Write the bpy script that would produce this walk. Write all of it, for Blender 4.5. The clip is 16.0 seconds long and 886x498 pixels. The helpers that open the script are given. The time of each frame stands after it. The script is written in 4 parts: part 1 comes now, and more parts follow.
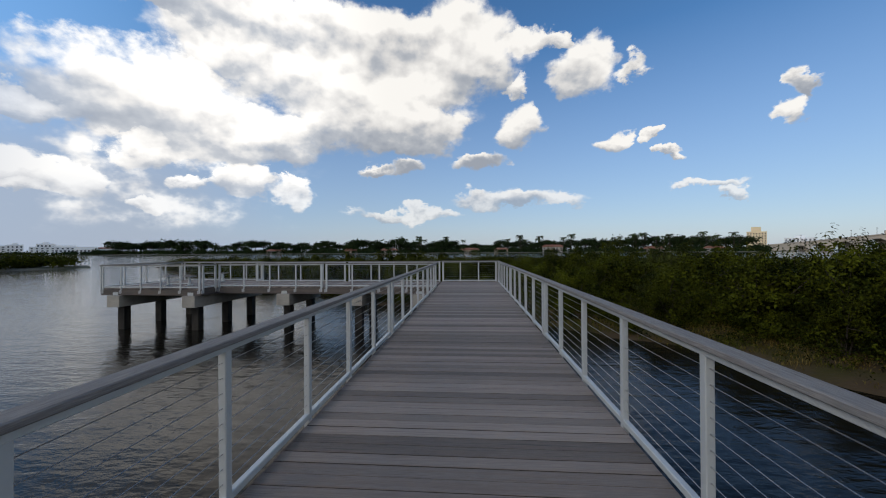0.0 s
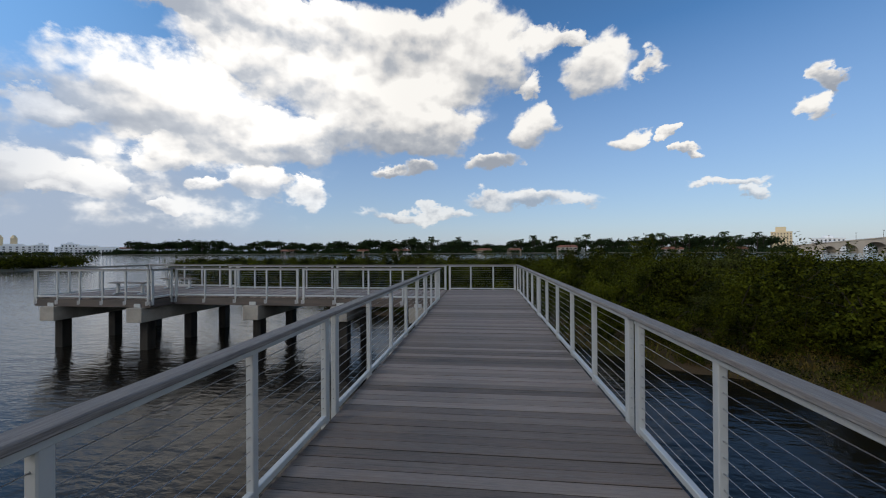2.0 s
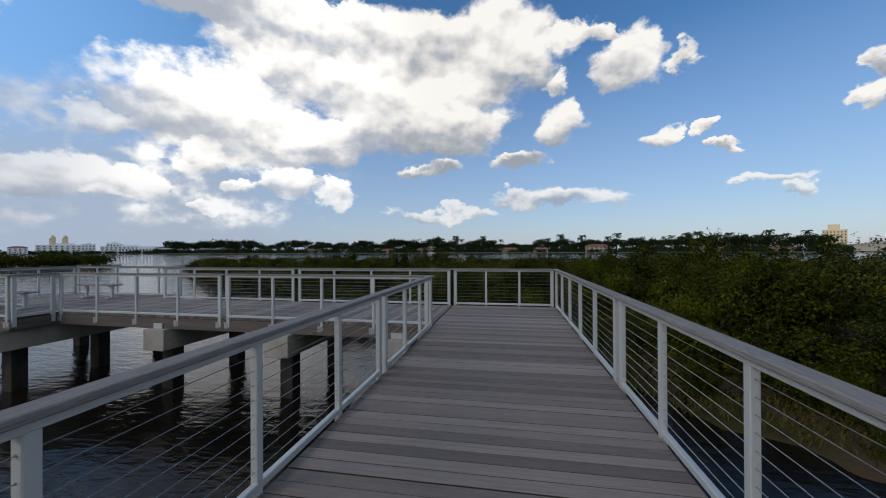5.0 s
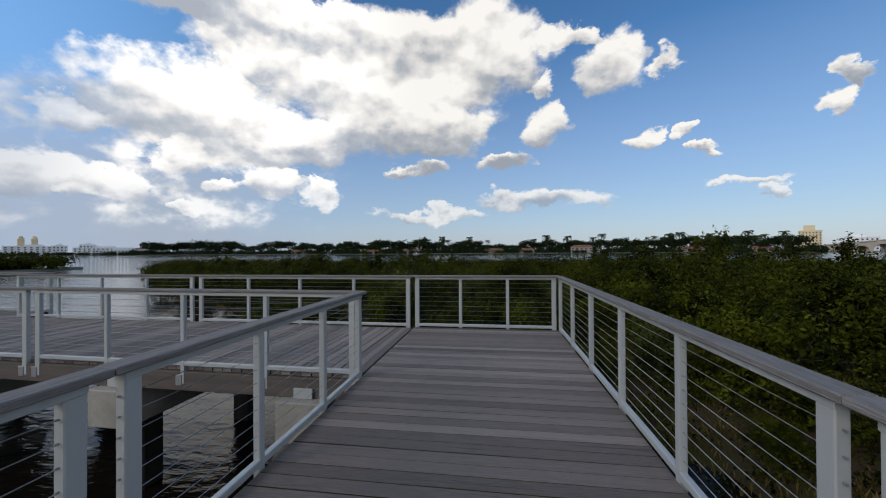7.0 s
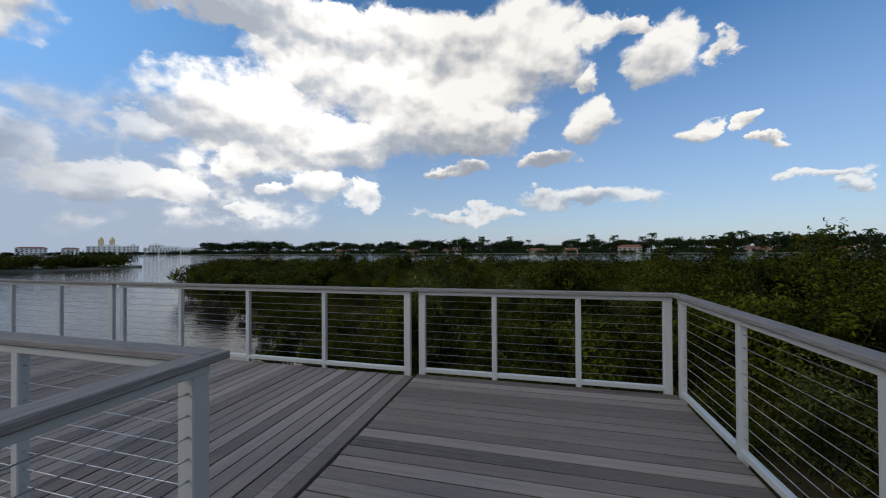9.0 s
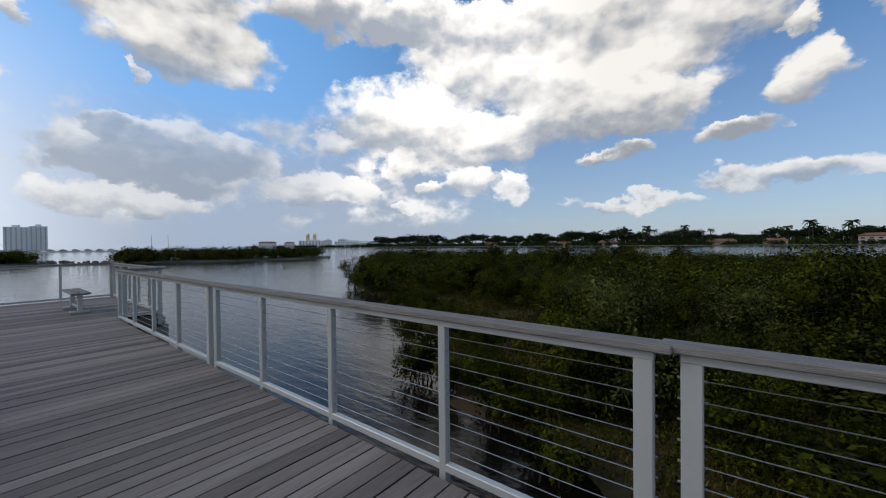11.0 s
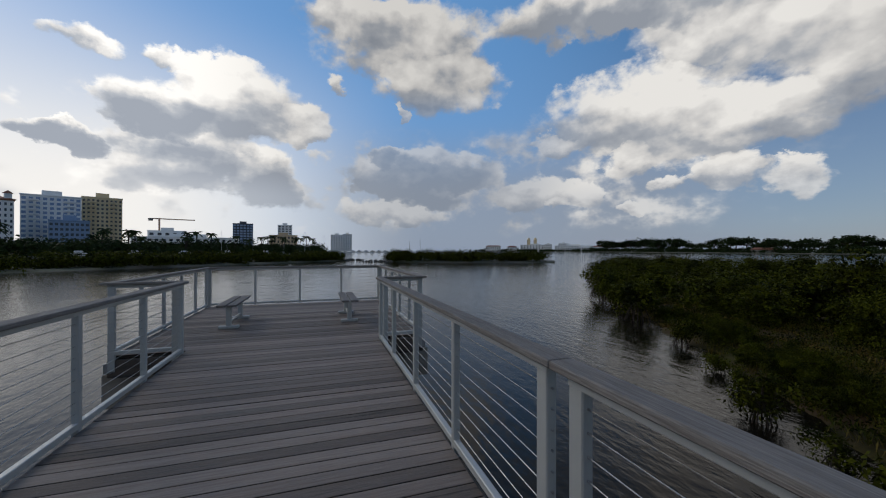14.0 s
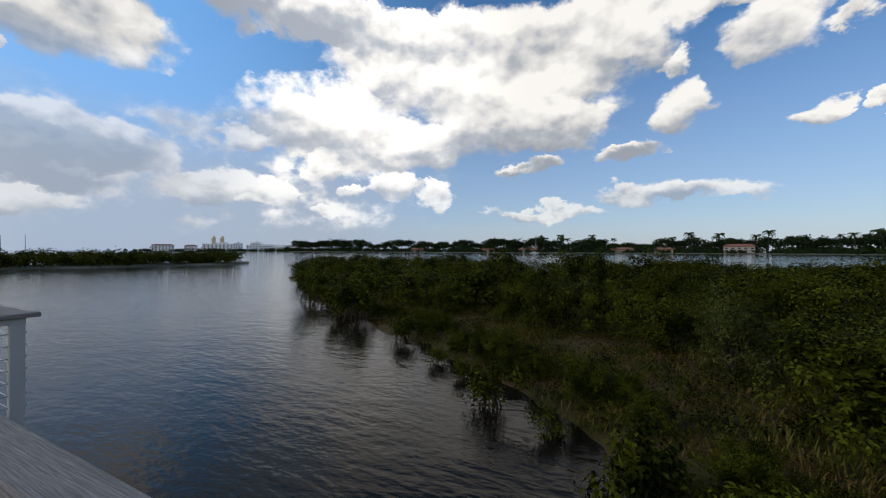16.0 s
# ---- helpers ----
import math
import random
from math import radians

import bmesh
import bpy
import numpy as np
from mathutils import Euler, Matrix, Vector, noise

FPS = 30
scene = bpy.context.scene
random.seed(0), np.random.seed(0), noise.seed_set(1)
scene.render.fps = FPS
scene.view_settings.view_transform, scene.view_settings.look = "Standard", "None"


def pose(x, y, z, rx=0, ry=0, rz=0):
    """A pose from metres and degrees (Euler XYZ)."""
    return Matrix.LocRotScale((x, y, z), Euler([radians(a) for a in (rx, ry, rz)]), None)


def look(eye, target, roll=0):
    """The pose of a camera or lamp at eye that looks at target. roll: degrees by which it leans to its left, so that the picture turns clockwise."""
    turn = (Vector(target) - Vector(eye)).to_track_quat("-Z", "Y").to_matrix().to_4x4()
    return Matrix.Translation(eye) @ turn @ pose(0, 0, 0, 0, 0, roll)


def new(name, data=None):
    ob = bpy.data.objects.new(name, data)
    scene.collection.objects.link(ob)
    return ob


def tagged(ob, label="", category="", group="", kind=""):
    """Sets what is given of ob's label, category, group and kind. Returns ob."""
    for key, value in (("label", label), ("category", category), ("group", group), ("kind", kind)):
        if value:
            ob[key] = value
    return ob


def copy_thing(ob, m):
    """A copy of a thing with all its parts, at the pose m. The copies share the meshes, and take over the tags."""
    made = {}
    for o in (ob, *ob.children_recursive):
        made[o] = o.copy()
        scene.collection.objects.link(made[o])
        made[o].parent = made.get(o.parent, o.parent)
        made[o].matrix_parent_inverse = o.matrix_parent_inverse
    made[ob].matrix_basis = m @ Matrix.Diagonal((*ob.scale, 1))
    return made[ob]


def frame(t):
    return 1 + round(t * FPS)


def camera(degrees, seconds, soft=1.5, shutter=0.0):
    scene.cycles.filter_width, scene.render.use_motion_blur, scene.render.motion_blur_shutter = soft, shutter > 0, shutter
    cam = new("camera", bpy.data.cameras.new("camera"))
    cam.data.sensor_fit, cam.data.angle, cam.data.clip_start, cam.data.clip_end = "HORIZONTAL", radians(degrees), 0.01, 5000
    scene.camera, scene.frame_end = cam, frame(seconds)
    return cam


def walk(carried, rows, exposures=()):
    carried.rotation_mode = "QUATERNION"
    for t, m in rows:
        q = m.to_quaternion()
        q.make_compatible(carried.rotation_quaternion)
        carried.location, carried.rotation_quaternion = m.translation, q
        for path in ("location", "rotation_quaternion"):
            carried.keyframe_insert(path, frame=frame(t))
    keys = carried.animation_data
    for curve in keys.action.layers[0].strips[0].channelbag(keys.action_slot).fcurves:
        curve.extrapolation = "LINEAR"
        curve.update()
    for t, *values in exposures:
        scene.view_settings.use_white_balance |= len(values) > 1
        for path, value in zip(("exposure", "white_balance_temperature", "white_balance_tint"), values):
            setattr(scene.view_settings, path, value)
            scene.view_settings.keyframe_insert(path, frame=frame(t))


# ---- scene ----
LENS = 100.5
PATH = [
    (0.0, -0.018, 0.678, 1.612, 90.24, 0.40, 4.38),
    (0.5, 0.013, 1.605, 1.631, 90.32, 0.58, 4.73),
    (1.0, 0.010, 2.443, 1.642, 90.26, 0.38, 4.90),
    (1.5, -0.056, 3.302, 1.664, 90.31, 0.34, 6.50),
    (2.0, -0.034, 4.147, 1.665, 90.30, 0.33, 6.33),
    (2.5, -0.056, 4.998, 1.638, 90.33, 0.59, 8.02),
    (3.0, 0.018, 5.914, 1.629, 90.19, 0.25, 8.06),
    (3.5, -0.040, 6.715, 1.592, 90.24, 0.53, 9.70),
    (4.0, -0.021, 7.534, 1.587, 90.28, 0.26, 10.57),
    (6.5, 0.192, 11.574, 1.644, 90.14, 0.40, 8.73),
    (7.0, 0.128, 12.409, 1.568, 90.35, 0.38, 8.16),
    (7.5, 0.186, 13.247, 1.543, 90.20, 0.31, 7.77),
    (8.0, 0.129, 14.016, 1.531, 90.19, 0.45, 7.43),
    (10.5, -0.887, 17.451, 1.537, 90.16, 0.23, 30.75),
    (11.0, -1.388, 17.955, 1.524, 89.36, 0.59, 37.15),
    (11.5, -2.061, 18.240, 1.543, 89.84, 0.55, 59.06),
    (12.0, -2.698, 18.389, 1.579, 89.79, 0.48, 70.71),
    (12.5, -3.416, 18.468, 1.606, 89.76, 0.48, 83.07),
    (13.0, -4.113, 18.516, 1.571, 89.79, 0.36, 88.61),
    (13.5, -4.720, 18.730, 1.536, 89.89, 0.03, 87.06),
    (14.0, -5.294, 18.907, 1.547, 90.16, -0.08, 70.30),
    (14.5, -5.811, 19.083, 1.554, 90.03, 0.00, 49.31),
    (15.0, -6.419, 19.302, 1.613, 90.06, -0.31, 36.52),
    (15.5, -7.013, 19.453, 1.618, 90.13, -0.29, 32.38),
    (16.0, -7.583, 19.609, 1.569, 90.18, -0.07, 25.26),
]
cam = camera(LENS, 16.0, 1.1)
walk(cam, [(t, pose(*p)) for t, *p in PATH],
     exposures=[(0.0, -0.22), (10.5, -0.22), (11.5, -0.40), (12.5, -0.72), (13.5, -0.92), (14.5, -0.58), (15.5, -0.26), (16.0, -0.22)])

# ---- world and light ----
# clouds: bearing, height, half width and half height in degrees
CLOUD_BANK = [(43.9, 19.2, 11.9, 4.3), (27.6, 27.0, 15.0, 6.1), (16.0, 21.1, 15.6, 6.3), (1.5, 28.4, 10.0, 6.3), (35.9, 15.0, 12.0, 3.9), (52.4, 15.2, 4.4, 2.0), (32.4, 30.2, 16.2, 2.9), (43.9, 12.2, 3.9, 2.3), (8.4, 17.8, 7.6, 3.5), (15.0, 29.5, 10.0, 4.6)]
CLOUDS_AHEAD = [(-16.5, 24.9, 5.3, 4.3), (-23.2, 24.1, 2.4, 1.2), (-7.3, 18.2, 4.4, 3.0), (-8.7, 29.0, 3.5, 2.3), (-12.6, 28.9, 1.9, 1.4), (-6.7, 23.1, 1.9, 1.7), (-20.2, 14.7, 3.2, 1.5), (-24.8, 14.9, 1.3, 0.8), (-27.8, 12.9, 1.3, 0.6), (-31.5, 8.1, 4.1, 0.7), (-33.6, 7.0, 1.4, 0.8), (-6.6, 7.7, 11.1, 1.5), (10.2, 5.5, 10.1, 1.2), (26.6, 8.2, 3.8, 2.2), (32.8, 9.4, 3.9, 2.4), (50.1, 8.0, 3.8, 2.6), (53.2, 6.3, 1.9, 1.3), (38.5, 9.2, 2.3, 1.1), (43.9, 5.4, 2.0, 1.1), (-39.4, 15.0, 1.8, 1.5)]
CLOUDS_GREY = [(-2.2, 13.5, 5.3, 1.7), (9.7, 12.4, 3.6, 1.6), (14.8, 12.4, 2.9, 1.0), (-40.7, 17.5, 1.3, 2.0), (46.3, 31.1, 18.0, 3.3), (73.9, 9.8, 7.2, 2.1), (79.6, 14.1, 2.4, 1.9), (71.9, 7.8, 5.6, 1.4), (108.3, 16.9, 5.6, 3.5), (106.2, 10.9, 7.9, 3.8), (96.3, 10.2, 5.6, 4.6), (116.4, 12.2, 3.6, 1.6), (130.8, 17.4, 2.3, 2.0), (74.0, 11.8, 11.5, 3.2)]
CLOUDS_WEST = [(76.4, 29.4, 13.6, 5.4), (81.4, 31.8, 10.1, 2.8), (98.2, 19.7, 8.7, 4.4), (102.4, 21.1, 5.3, 2.8), (114.2, 22.6, 4.1, 1.7), (107.2, 22.8, 2.8, 1.7), (124.4, 20.1, 3.2, 3.6), (78.7, 5.7, 8.4, 2.0), (87.0, 23.0, 1.7, 1.6), (57.1, 8.4, 4.5, 3.0), (90.9, 17.5, 5.0, 3.1), (71.0, 23.9, 8.9, 3.9), (79.6, 10.3, 4.8, 2.5), (75.7, 4.9, 4.1, 1.5), (53.1, 8.8, 4.5, 2.6), (77.6, 20.1, 1.0, 1.4)]


def make_sky():
    world = bpy.data.worlds.new("sky_world")
    scene.world = world
    world.use_nodes = True
    nt = world.node_tree
    nt.nodes.clear()

    def math_node(op, a, b=None, c=None, clamp=False):
        n = nt.nodes.new("ShaderNodeMath")
        n.operation, n.use_clamp = op, clamp
        for i, v in enumerate((a, b, c)):
            if v is None:
                continue
            if isinstance(v, (int, float)):
                n.inputs[i].default_value = v
            else:
                nt.links.new(v, n.inputs[i])
        return n.outputs[0]

    def mix(fac, a, b):
        n = nt.nodes.new("ShaderNodeMix")
        n.data_type = "RGBA"
        for sock, v in ((n.inputs[0], fac), (n.inputs[6], a), (n.inputs[7], b)):
            if isinstance(v, (int, float)):
                sock.default_value = v
            elif isinstance(v, tuple):
                sock.default_value = (*v, 1)
            else:
                nt.links.new(v, sock)
        return n.outputs[2]

    tc = nt.nodes.new("ShaderNodeTexCoord")
    sep = nt.nodes.new("ShaderNodeSeparateXYZ")
    nt.links.new(tc.outputs["Generated"], sep.inputs[0])
    az = math_node("ARCTAN2", math_node("MULTIPLY", sep.outputs[0], -1.0), sep.outputs[1])
    el = math_node("ARCSINE", sep.outputs[2])
    comb = nt.nodes.new("ShaderNodeCombineXYZ")
    nt.links.new(az, comb.inputs[0])
    nt.links.new(math_node("MULTIPLY", el, 1.35), comb.inputs[1])

    def fbm(scale, detail, rough, shift=0.0):
        n = nt.nodes.new("ShaderNodeTexNoise")
        n.inputs["Scale"].default_value, n.inputs["Detail"].default_value, n.inputs["Roughness"].default_value = scale, detail, rough
        off = nt.nodes.new("ShaderNodeVectorMath")
        off.operation = "ADD"
        off.inputs[1].default_value = (shift, shift * 0.6, shift * 0.3)
        nt.links.new(comb.outputs[0], off.inputs[0])
        nt.links.new(off.outputs[0], n.inputs["Vector"])
        return n.outputs[0]

    def warp(value, scale, amount, shift):
        n1, n2 = fbm(scale, 2, 0.5, shift), fbm(scale * 3.3, 5, 0.62, shift + 5.0)
        both = math_node("ADD", math_node("SUBTRACT", n1, 0.5), math_node("MULTIPLY", math_node("SUBTRACT", n2, 0.5), 0.5))
        return math_node("MULTIPLY_ADD", both, amount, value)

    waz, wel = warp(az, 9.0, 0.13, 11.0), warp(el, 9.0, 0.09, 23.0)
    big, fine, billow = fbm(5.0, 3, 0.5), fbm(26.0, 8, 0.62, 3.1), fbm(13.0, 4, 0.5, 7.7)

    def towards(scale, detail, shift, step):
        n = nt.nodes.new("ShaderNodeTexNoise")
        n.inputs["Scale"].default_value, n.inputs["Detail"].default_value, n.inputs["Roughness"].default_value = scale, detail, 0.45
        off = nt.nodes.new("ShaderNodeVectorMath")
        off.operation = "ADD"
        off.inputs[1].default_value = (shift + step * 0.35, shift * 0.6 + step, shift * 0.3)
        nt.links.new(comb.outputs[0], off.inputs[0])
        nt.links.new(off.outputs[0], n.inputs["Vector"])
        return n.outputs[0]

    relief = math_node("ADD", math_node("MULTIPLY", math_node("SUBTRACT", billow, towards(13.0, 4, 7.7, 0.03)), 2.0),
                       math_node("MULTIPLY", math_node("SUBTRACT", fbm(6.5, 3, 0.45, 15.0), towards(6.5, 3, 15.0, 0.06)), 2.4))
    wob = math_node("ADD", math_node("MULTIPLY", math_node("SUBTRACT", big, 0.5), 0.9),
                    math_node("ADD", math_node("MULTIPLY", math_node("SUBTRACT", fine, 0.5), 0.66), math_node("MULTIPLY", math_node("SUBTRACT", billow, 0.5), 1.1)))
    density, lift, dull = None, None, None
    greys = {c[:2] for c in CLOUDS_GREY}
    for a, e, ra, re in CLOUD_BANK + CLOUDS_AHEAD + CLOUDS_WEST + CLOUDS_GREY:
        grow = 0.98 if ra < 6 or re < 1.6 else 1.16
        ra, re = ra * grow, re * grow
        u = math_node("MULTIPLY_ADD", waz, 1 / radians(ra), -a / ra)
        v = math_node("MULTIPLY_ADD", wel, 1 / radians(re), -e / re)
        g = math_node("SUBTRACT", 1.0, math_node("MULTIPLY_ADD", u, u, math_node("MULTIPLY", v, v)), clamp=True)
        gv = math_node("MULTIPLY", g, v)
        density = g if density is None else math_node("ADD", density, g)
        lift = gv if lift is None else math_node("ADD", lift, gv)
        if (a, e) in greys:
            dull = g if dull is None else math_node("ADD", dull, g)
    # a broken cloud field goes on behind the viewer and overhead
    rest = math_node("MULTIPLY", math_node("GREATER_THAN", math_node("ABSOLUTE", math_node("SUBTRACT", az, 0.75)), 1.98), math_node("MULTIPLY", math_node("SUBTRACT", big, 0.42), 3.0, clamp=True))
    def window(value, lo, hi, soft):
        a = nt.nodes.new("ShaderNodeMapRange")
        a.interpolation_type = "SMOOTHSTEP"
        a.inputs["From Min"].default_value, a.inputs["From Max"].default_value = lo, lo + soft
        b = nt.nodes.new("ShaderNodeMapRange")
        b.interpolation_type = "SMOOTHSTEP"
        b.inputs["From Min"].default_value, b.inputs["From Max"].default_value = hi, hi - soft
        nt.links.new(value, a.inputs["Value"])
        nt.links.new(value, b.inputs["Value"])
        return math_node("MULTIPLY", a.outputs[0], b.outputs[0])
    low_field = math_node("MULTIPLY", math_node("MULTIPLY", window(az, 0.30, 2.5, 0.5), window(el, 0.015, 0.34, 0.09)), math_node("MULTIPLY", math_node("SUBTRACT", fbm(9.0, 4, 0.55, 41.0), 0.44), 5.0, clamp=True))
    density = math_node("ADD", math_node("ADD", density, rest), math_node("MULTIPLY", low_field, 0.55))
    body = math_node("ADD", math_node("MINIMUM", density, 0.9), math_node("MULTIPLY", wob, math_node("MINIMUM", math_node("MULTIPLY", density, 4.0), 1.0)))
    mr = nt.nodes.new("ShaderNodeMapRange")
    mr.interpolation_type = "SMOOTHSTEP"
    mr.inputs["From Min"].default_value, mr.inputs["From Max"].default_value = 0.02, 0.60
    nt.links.new(body, mr.inputs["Value"])
    # the low clouds to the north-west and the smallest puffs are thin
    thin = math_node("MULTIPLY", math_node("MULTIPLY", window(az, 0.78, 1.62, 0.25), window(el, -0.2, 0.42, 0.12)), 0.42)
    thin = math_node("MAXIMUM", thin, math_node("MULTIPLY", window(el, -0.2, 0.20, 0.08), 0.30))
    cover = math_node("MULTIPLY", mr.outputs[0], math_node("SUBTRACT", 1.0, thin))
    level = math_node("DIVIDE", lift, math_node("ADD", density, 0.05))
    shade = math_node("ADD", math_node("MULTIPLY", level, 1.35),
                      math_node("ADD", relief, math_node("MULTIPLY", math_node("SUBTRACT", fine, 0.38), 0.36)))
    # grey flat base of the great bank
    shade = math_node("SUBTRACT", shade, math_node("MULTIPLY", math_node("MULTIPLY", window(az, -0.15, 1.0, 0.2), window(el, 0.20, 0.32, 0.05)), 0.45))
    # clouds towards the sun show their shaded side
    shade = math_node("SUBTRACT", shade, math_node("MULTIPLY", window(az, 0.70, 2.6, 0.40), 0.20))
    shade = math_node("SUBTRACT", shade, math_node("MULTIPLY", math_node("MINIMUM", math_node("MULTIPLY", dull, 1.1), 1.0), 1.0))
    ramp = nt.nodes.new("ShaderNodeValToRGB")
    nt.links.new(math_node("MULTIPLY_ADD", shade, 0.52, 0.68), ramp.inputs[0])
    r = ramp.color_ramp
    r.elements[0].position, r.elements[0].color = 0.04, (0.42, 0.46, 0.53, 1)
    r.elements[1].position, r.elements[1].color = 0.84, (1.21, 1.18, 1.13, 1)
    for p, c in ((0.30, (0.57, 0.60, 0.65, 1)), (0.54, (0.90, 0.885, 0.87, 1))):
        k = r.elements.new(p)
        k.color = c

    sky = nt.nodes.new("ShaderNodeTexSky")
    sky.sky_type, sky.sun_disc = "NISHITA", False
    sky.sun_elevation, sky.sun_rotation = radians(SUN_EL), radians(-SUN_AZ)
    sky.air_density, sky.dust_density, sky.ozone_density = 1.0, 0.42, 3.2
    blue = nt.nodes.new("ShaderNodeVectorMath")
    blue.operation = "SCALE"
    blue.inputs["Scale"].default_value = SKY
    nt.links.new(sky.outputs[0], blue.inputs[0])
    # thin grey-white veil towards the horizon
    veil = nt.nodes.new("ShaderNodeMapRange")
    veil.inputs["From Min"].default_value, veil.inputs["From Max"].default_value = 0.50, 0.0
    veil.inputs["To Min"].default_value, veil.inputs["To Max"].default_value = 0.0, 0.75
    nt.links.new(el, veil.inputs["Value"])
    sat = nt.nodes.new("ShaderNodeHueSaturation")
    sat.inputs["Saturation"].default_value = 1.2
    nt.links.new(blue.outputs[0], sat.inputs["Color"])
    clear = mix(veil.outputs[0], sat.outputs[0], (0.43, 0.52, 0.72))
    # paler sky round the sun's side
    clear = mix(math_node("MULTIPLY", window(az, 0.3, 3.4, 0.9), 0.58), clear, (0.30, 0.70, 1.34))
    clear = mix(math_node("MULTIPLY", math_node("MULTIPLY", window(az, 0.40, 1.75, 0.4), window(el, -0.4, 0.36, 0.24)), 0.72), clear, (0.52, 0.56, 0.64))
    # bright haze below the sun
    glow = math_node("MULTIPLY", window(az, 1.25, 3.3, 0.75), math_node("MULTIPLY", window(el, -0.5, 0.56, 0.46), 0.9))
    clear = mix(glow, clear, (1.88, 1.80, 1.68))
    lit = nt.nodes.new("ShaderNodeVectorMath")
    lit.operation = "SCALE"
    nt.links.new(ramp.outputs[0], lit.inputs[0])
    nt.links.new(math_node("MULTIPLY_ADD", window(az, 1.40, 3.3, 0.5), 0.66, math_node("MULTIPLY_ADD", window(az, 0.2, 1.1, 0.3), 0.25, 1.0)), lit.inputs["Scale"])
    col = mix(cover, clear, lit.outputs[0])
    bg = nt.nodes.new("ShaderNodeBackground")
    bg.inputs["Strength"].default_value = WORLD
    nt.links.new(col, bg.inputs["Color"])
    out = nt.nodes.new("ShaderNodeOutputWorld")
    nt.links.new(bg.outputs[0], out.inputs[0])


SUN_AZ, SUN_EL, SKY, WORLD = 131.0, 33.0, 0.172, 0.92
make_sky()
sun_data = bpy.data.lights.new("sun", "SUN")
sun_data.energy, sun_data.angle, sun_data.color = 1.1, radians(20), (1.0, 0.90, 0.76)
sun = new("sun", sun_data)
sun.matrix_world = look((0, 0, 60), (math.sin(radians(SUN_AZ)) * 60, -math.cos(radians(SUN_AZ)) * 60, 60 - 60 * math.tan(radians(SUN_EL))))

# ---- materials ----
def material(name, colour, rough=0.6, metal=0.0, vary=0.15, scale=6.0, stretch=(1, 1, 1), fine=60.0, bump=0.15, island=0.0, objects=0.0, spec=0.5, bump_distance=0.01, second=None, coord="Object"):
    m = bpy.data.materials.new(name)
    m.use_nodes = True
    nt = m.node_tree
    b = nt.nodes["Principled BSDF"]
    b.inputs["Roughness"].default_value, b.inputs["Metallic"].default_value = rough, metal
    b.inputs["Specular IOR Level"].default_value = spec
    tc = nt.nodes.new("ShaderNodeTexCoord")
    mp = nt.nodes.new("ShaderNodeMapping")
    mp.inputs["Scale"].default_value = stretch
    nt.links.new(tc.outputs[coord], mp.inputs[0])
    info = nt.nodes.new("ShaderNodeObjectInfo")
    shift = nt.nodes.new("ShaderNodeVectorMath")
    shift.operation = "MULTIPLY_ADD"
    shift.inputs[1].default_value = (37.0, 19.0, 11.0)
    nt.links.new(info.outputs["Random"], shift.inputs[0])
    nt.links.new(mp.outputs[0], shift.inputs[2])
    n1, n2 = nt.nodes.new("ShaderNodeTexNoise"), nt.nodes.new("ShaderNodeTexNoise")
    for n, s, d in ((n1, scale, 4), (n2, fine, 5)):
        n.inputs["Scale"].default_value, n.inputs["Detail"].default_value = s, d
        nt.links.new(shift.outputs[0], n.inputs["Vector"])
    def math_node(op, a, b2):
        n = nt.nodes.new("ShaderNodeMath")
        n.operation = op
        for i, v in enumerate((a, b2)):
            if isinstance(v, (int, float)):
                n.inputs[i].default_value = v
            else:
                nt.links.new(v, n.inputs[i])
        return n.outputs[0]
    f = math_node("ADD", math_node("MULTIPLY", math_node("SUBTRACT", n1.outputs[0], 0.5), 2 * vary), math_node("MULTIPLY", math_node("SUBTRACT", n2.outputs[0], 0.5), 1.4 * vary))
    if island:
        geo = nt.nodes.new("ShaderNodeNewGeometry")
        f = math_node("ADD", f, math_node("MULTIPLY", math_node("SUBTRACT", geo.outputs["Random Per Island"], 0.5), 2 * island))
    if objects:
        f = math_node("ADD", f, math_node("MULTIPLY", math_node("SUBTRACT", info.outputs["Random"], 0.5), 2 * objects))
    f = math_node("ADD", f, 1.0)
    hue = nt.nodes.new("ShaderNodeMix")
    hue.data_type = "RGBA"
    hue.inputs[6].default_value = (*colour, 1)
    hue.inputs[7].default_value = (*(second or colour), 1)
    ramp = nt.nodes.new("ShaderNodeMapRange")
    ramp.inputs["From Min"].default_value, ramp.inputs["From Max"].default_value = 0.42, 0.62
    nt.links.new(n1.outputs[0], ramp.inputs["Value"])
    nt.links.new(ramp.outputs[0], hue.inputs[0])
    mul = nt.nodes.new("ShaderNodeVectorMath")
    mul.operation = "SCALE"
    nt.links.new(hue.outputs[2], mul.inputs[0])
    nt.links.new(f, mul.inputs["Scale"])
    nt.links.new(mul.outputs[0], b.inputs["Base Color"])
    rr = math_node("MULTIPLY_ADD", n2.outputs[0], 0.2)
    rr.node.inputs[2].default_value = rough - 0.1
    rr.node.use_clamp = True
    nt.links.new(rr, b.inputs["Roughness"])
    if bump:
        bp = nt.nodes.new("ShaderNodeBump")
        bp.inputs["Strength"].default_value, bp.inputs["Distance"].default_value = bump, bump_distance
        nt.links.new(n2.outputs[0], bp.inputs["Height"])
        nt.links.new(bp.outputs[0], b.inputs["Normal"])
    return m


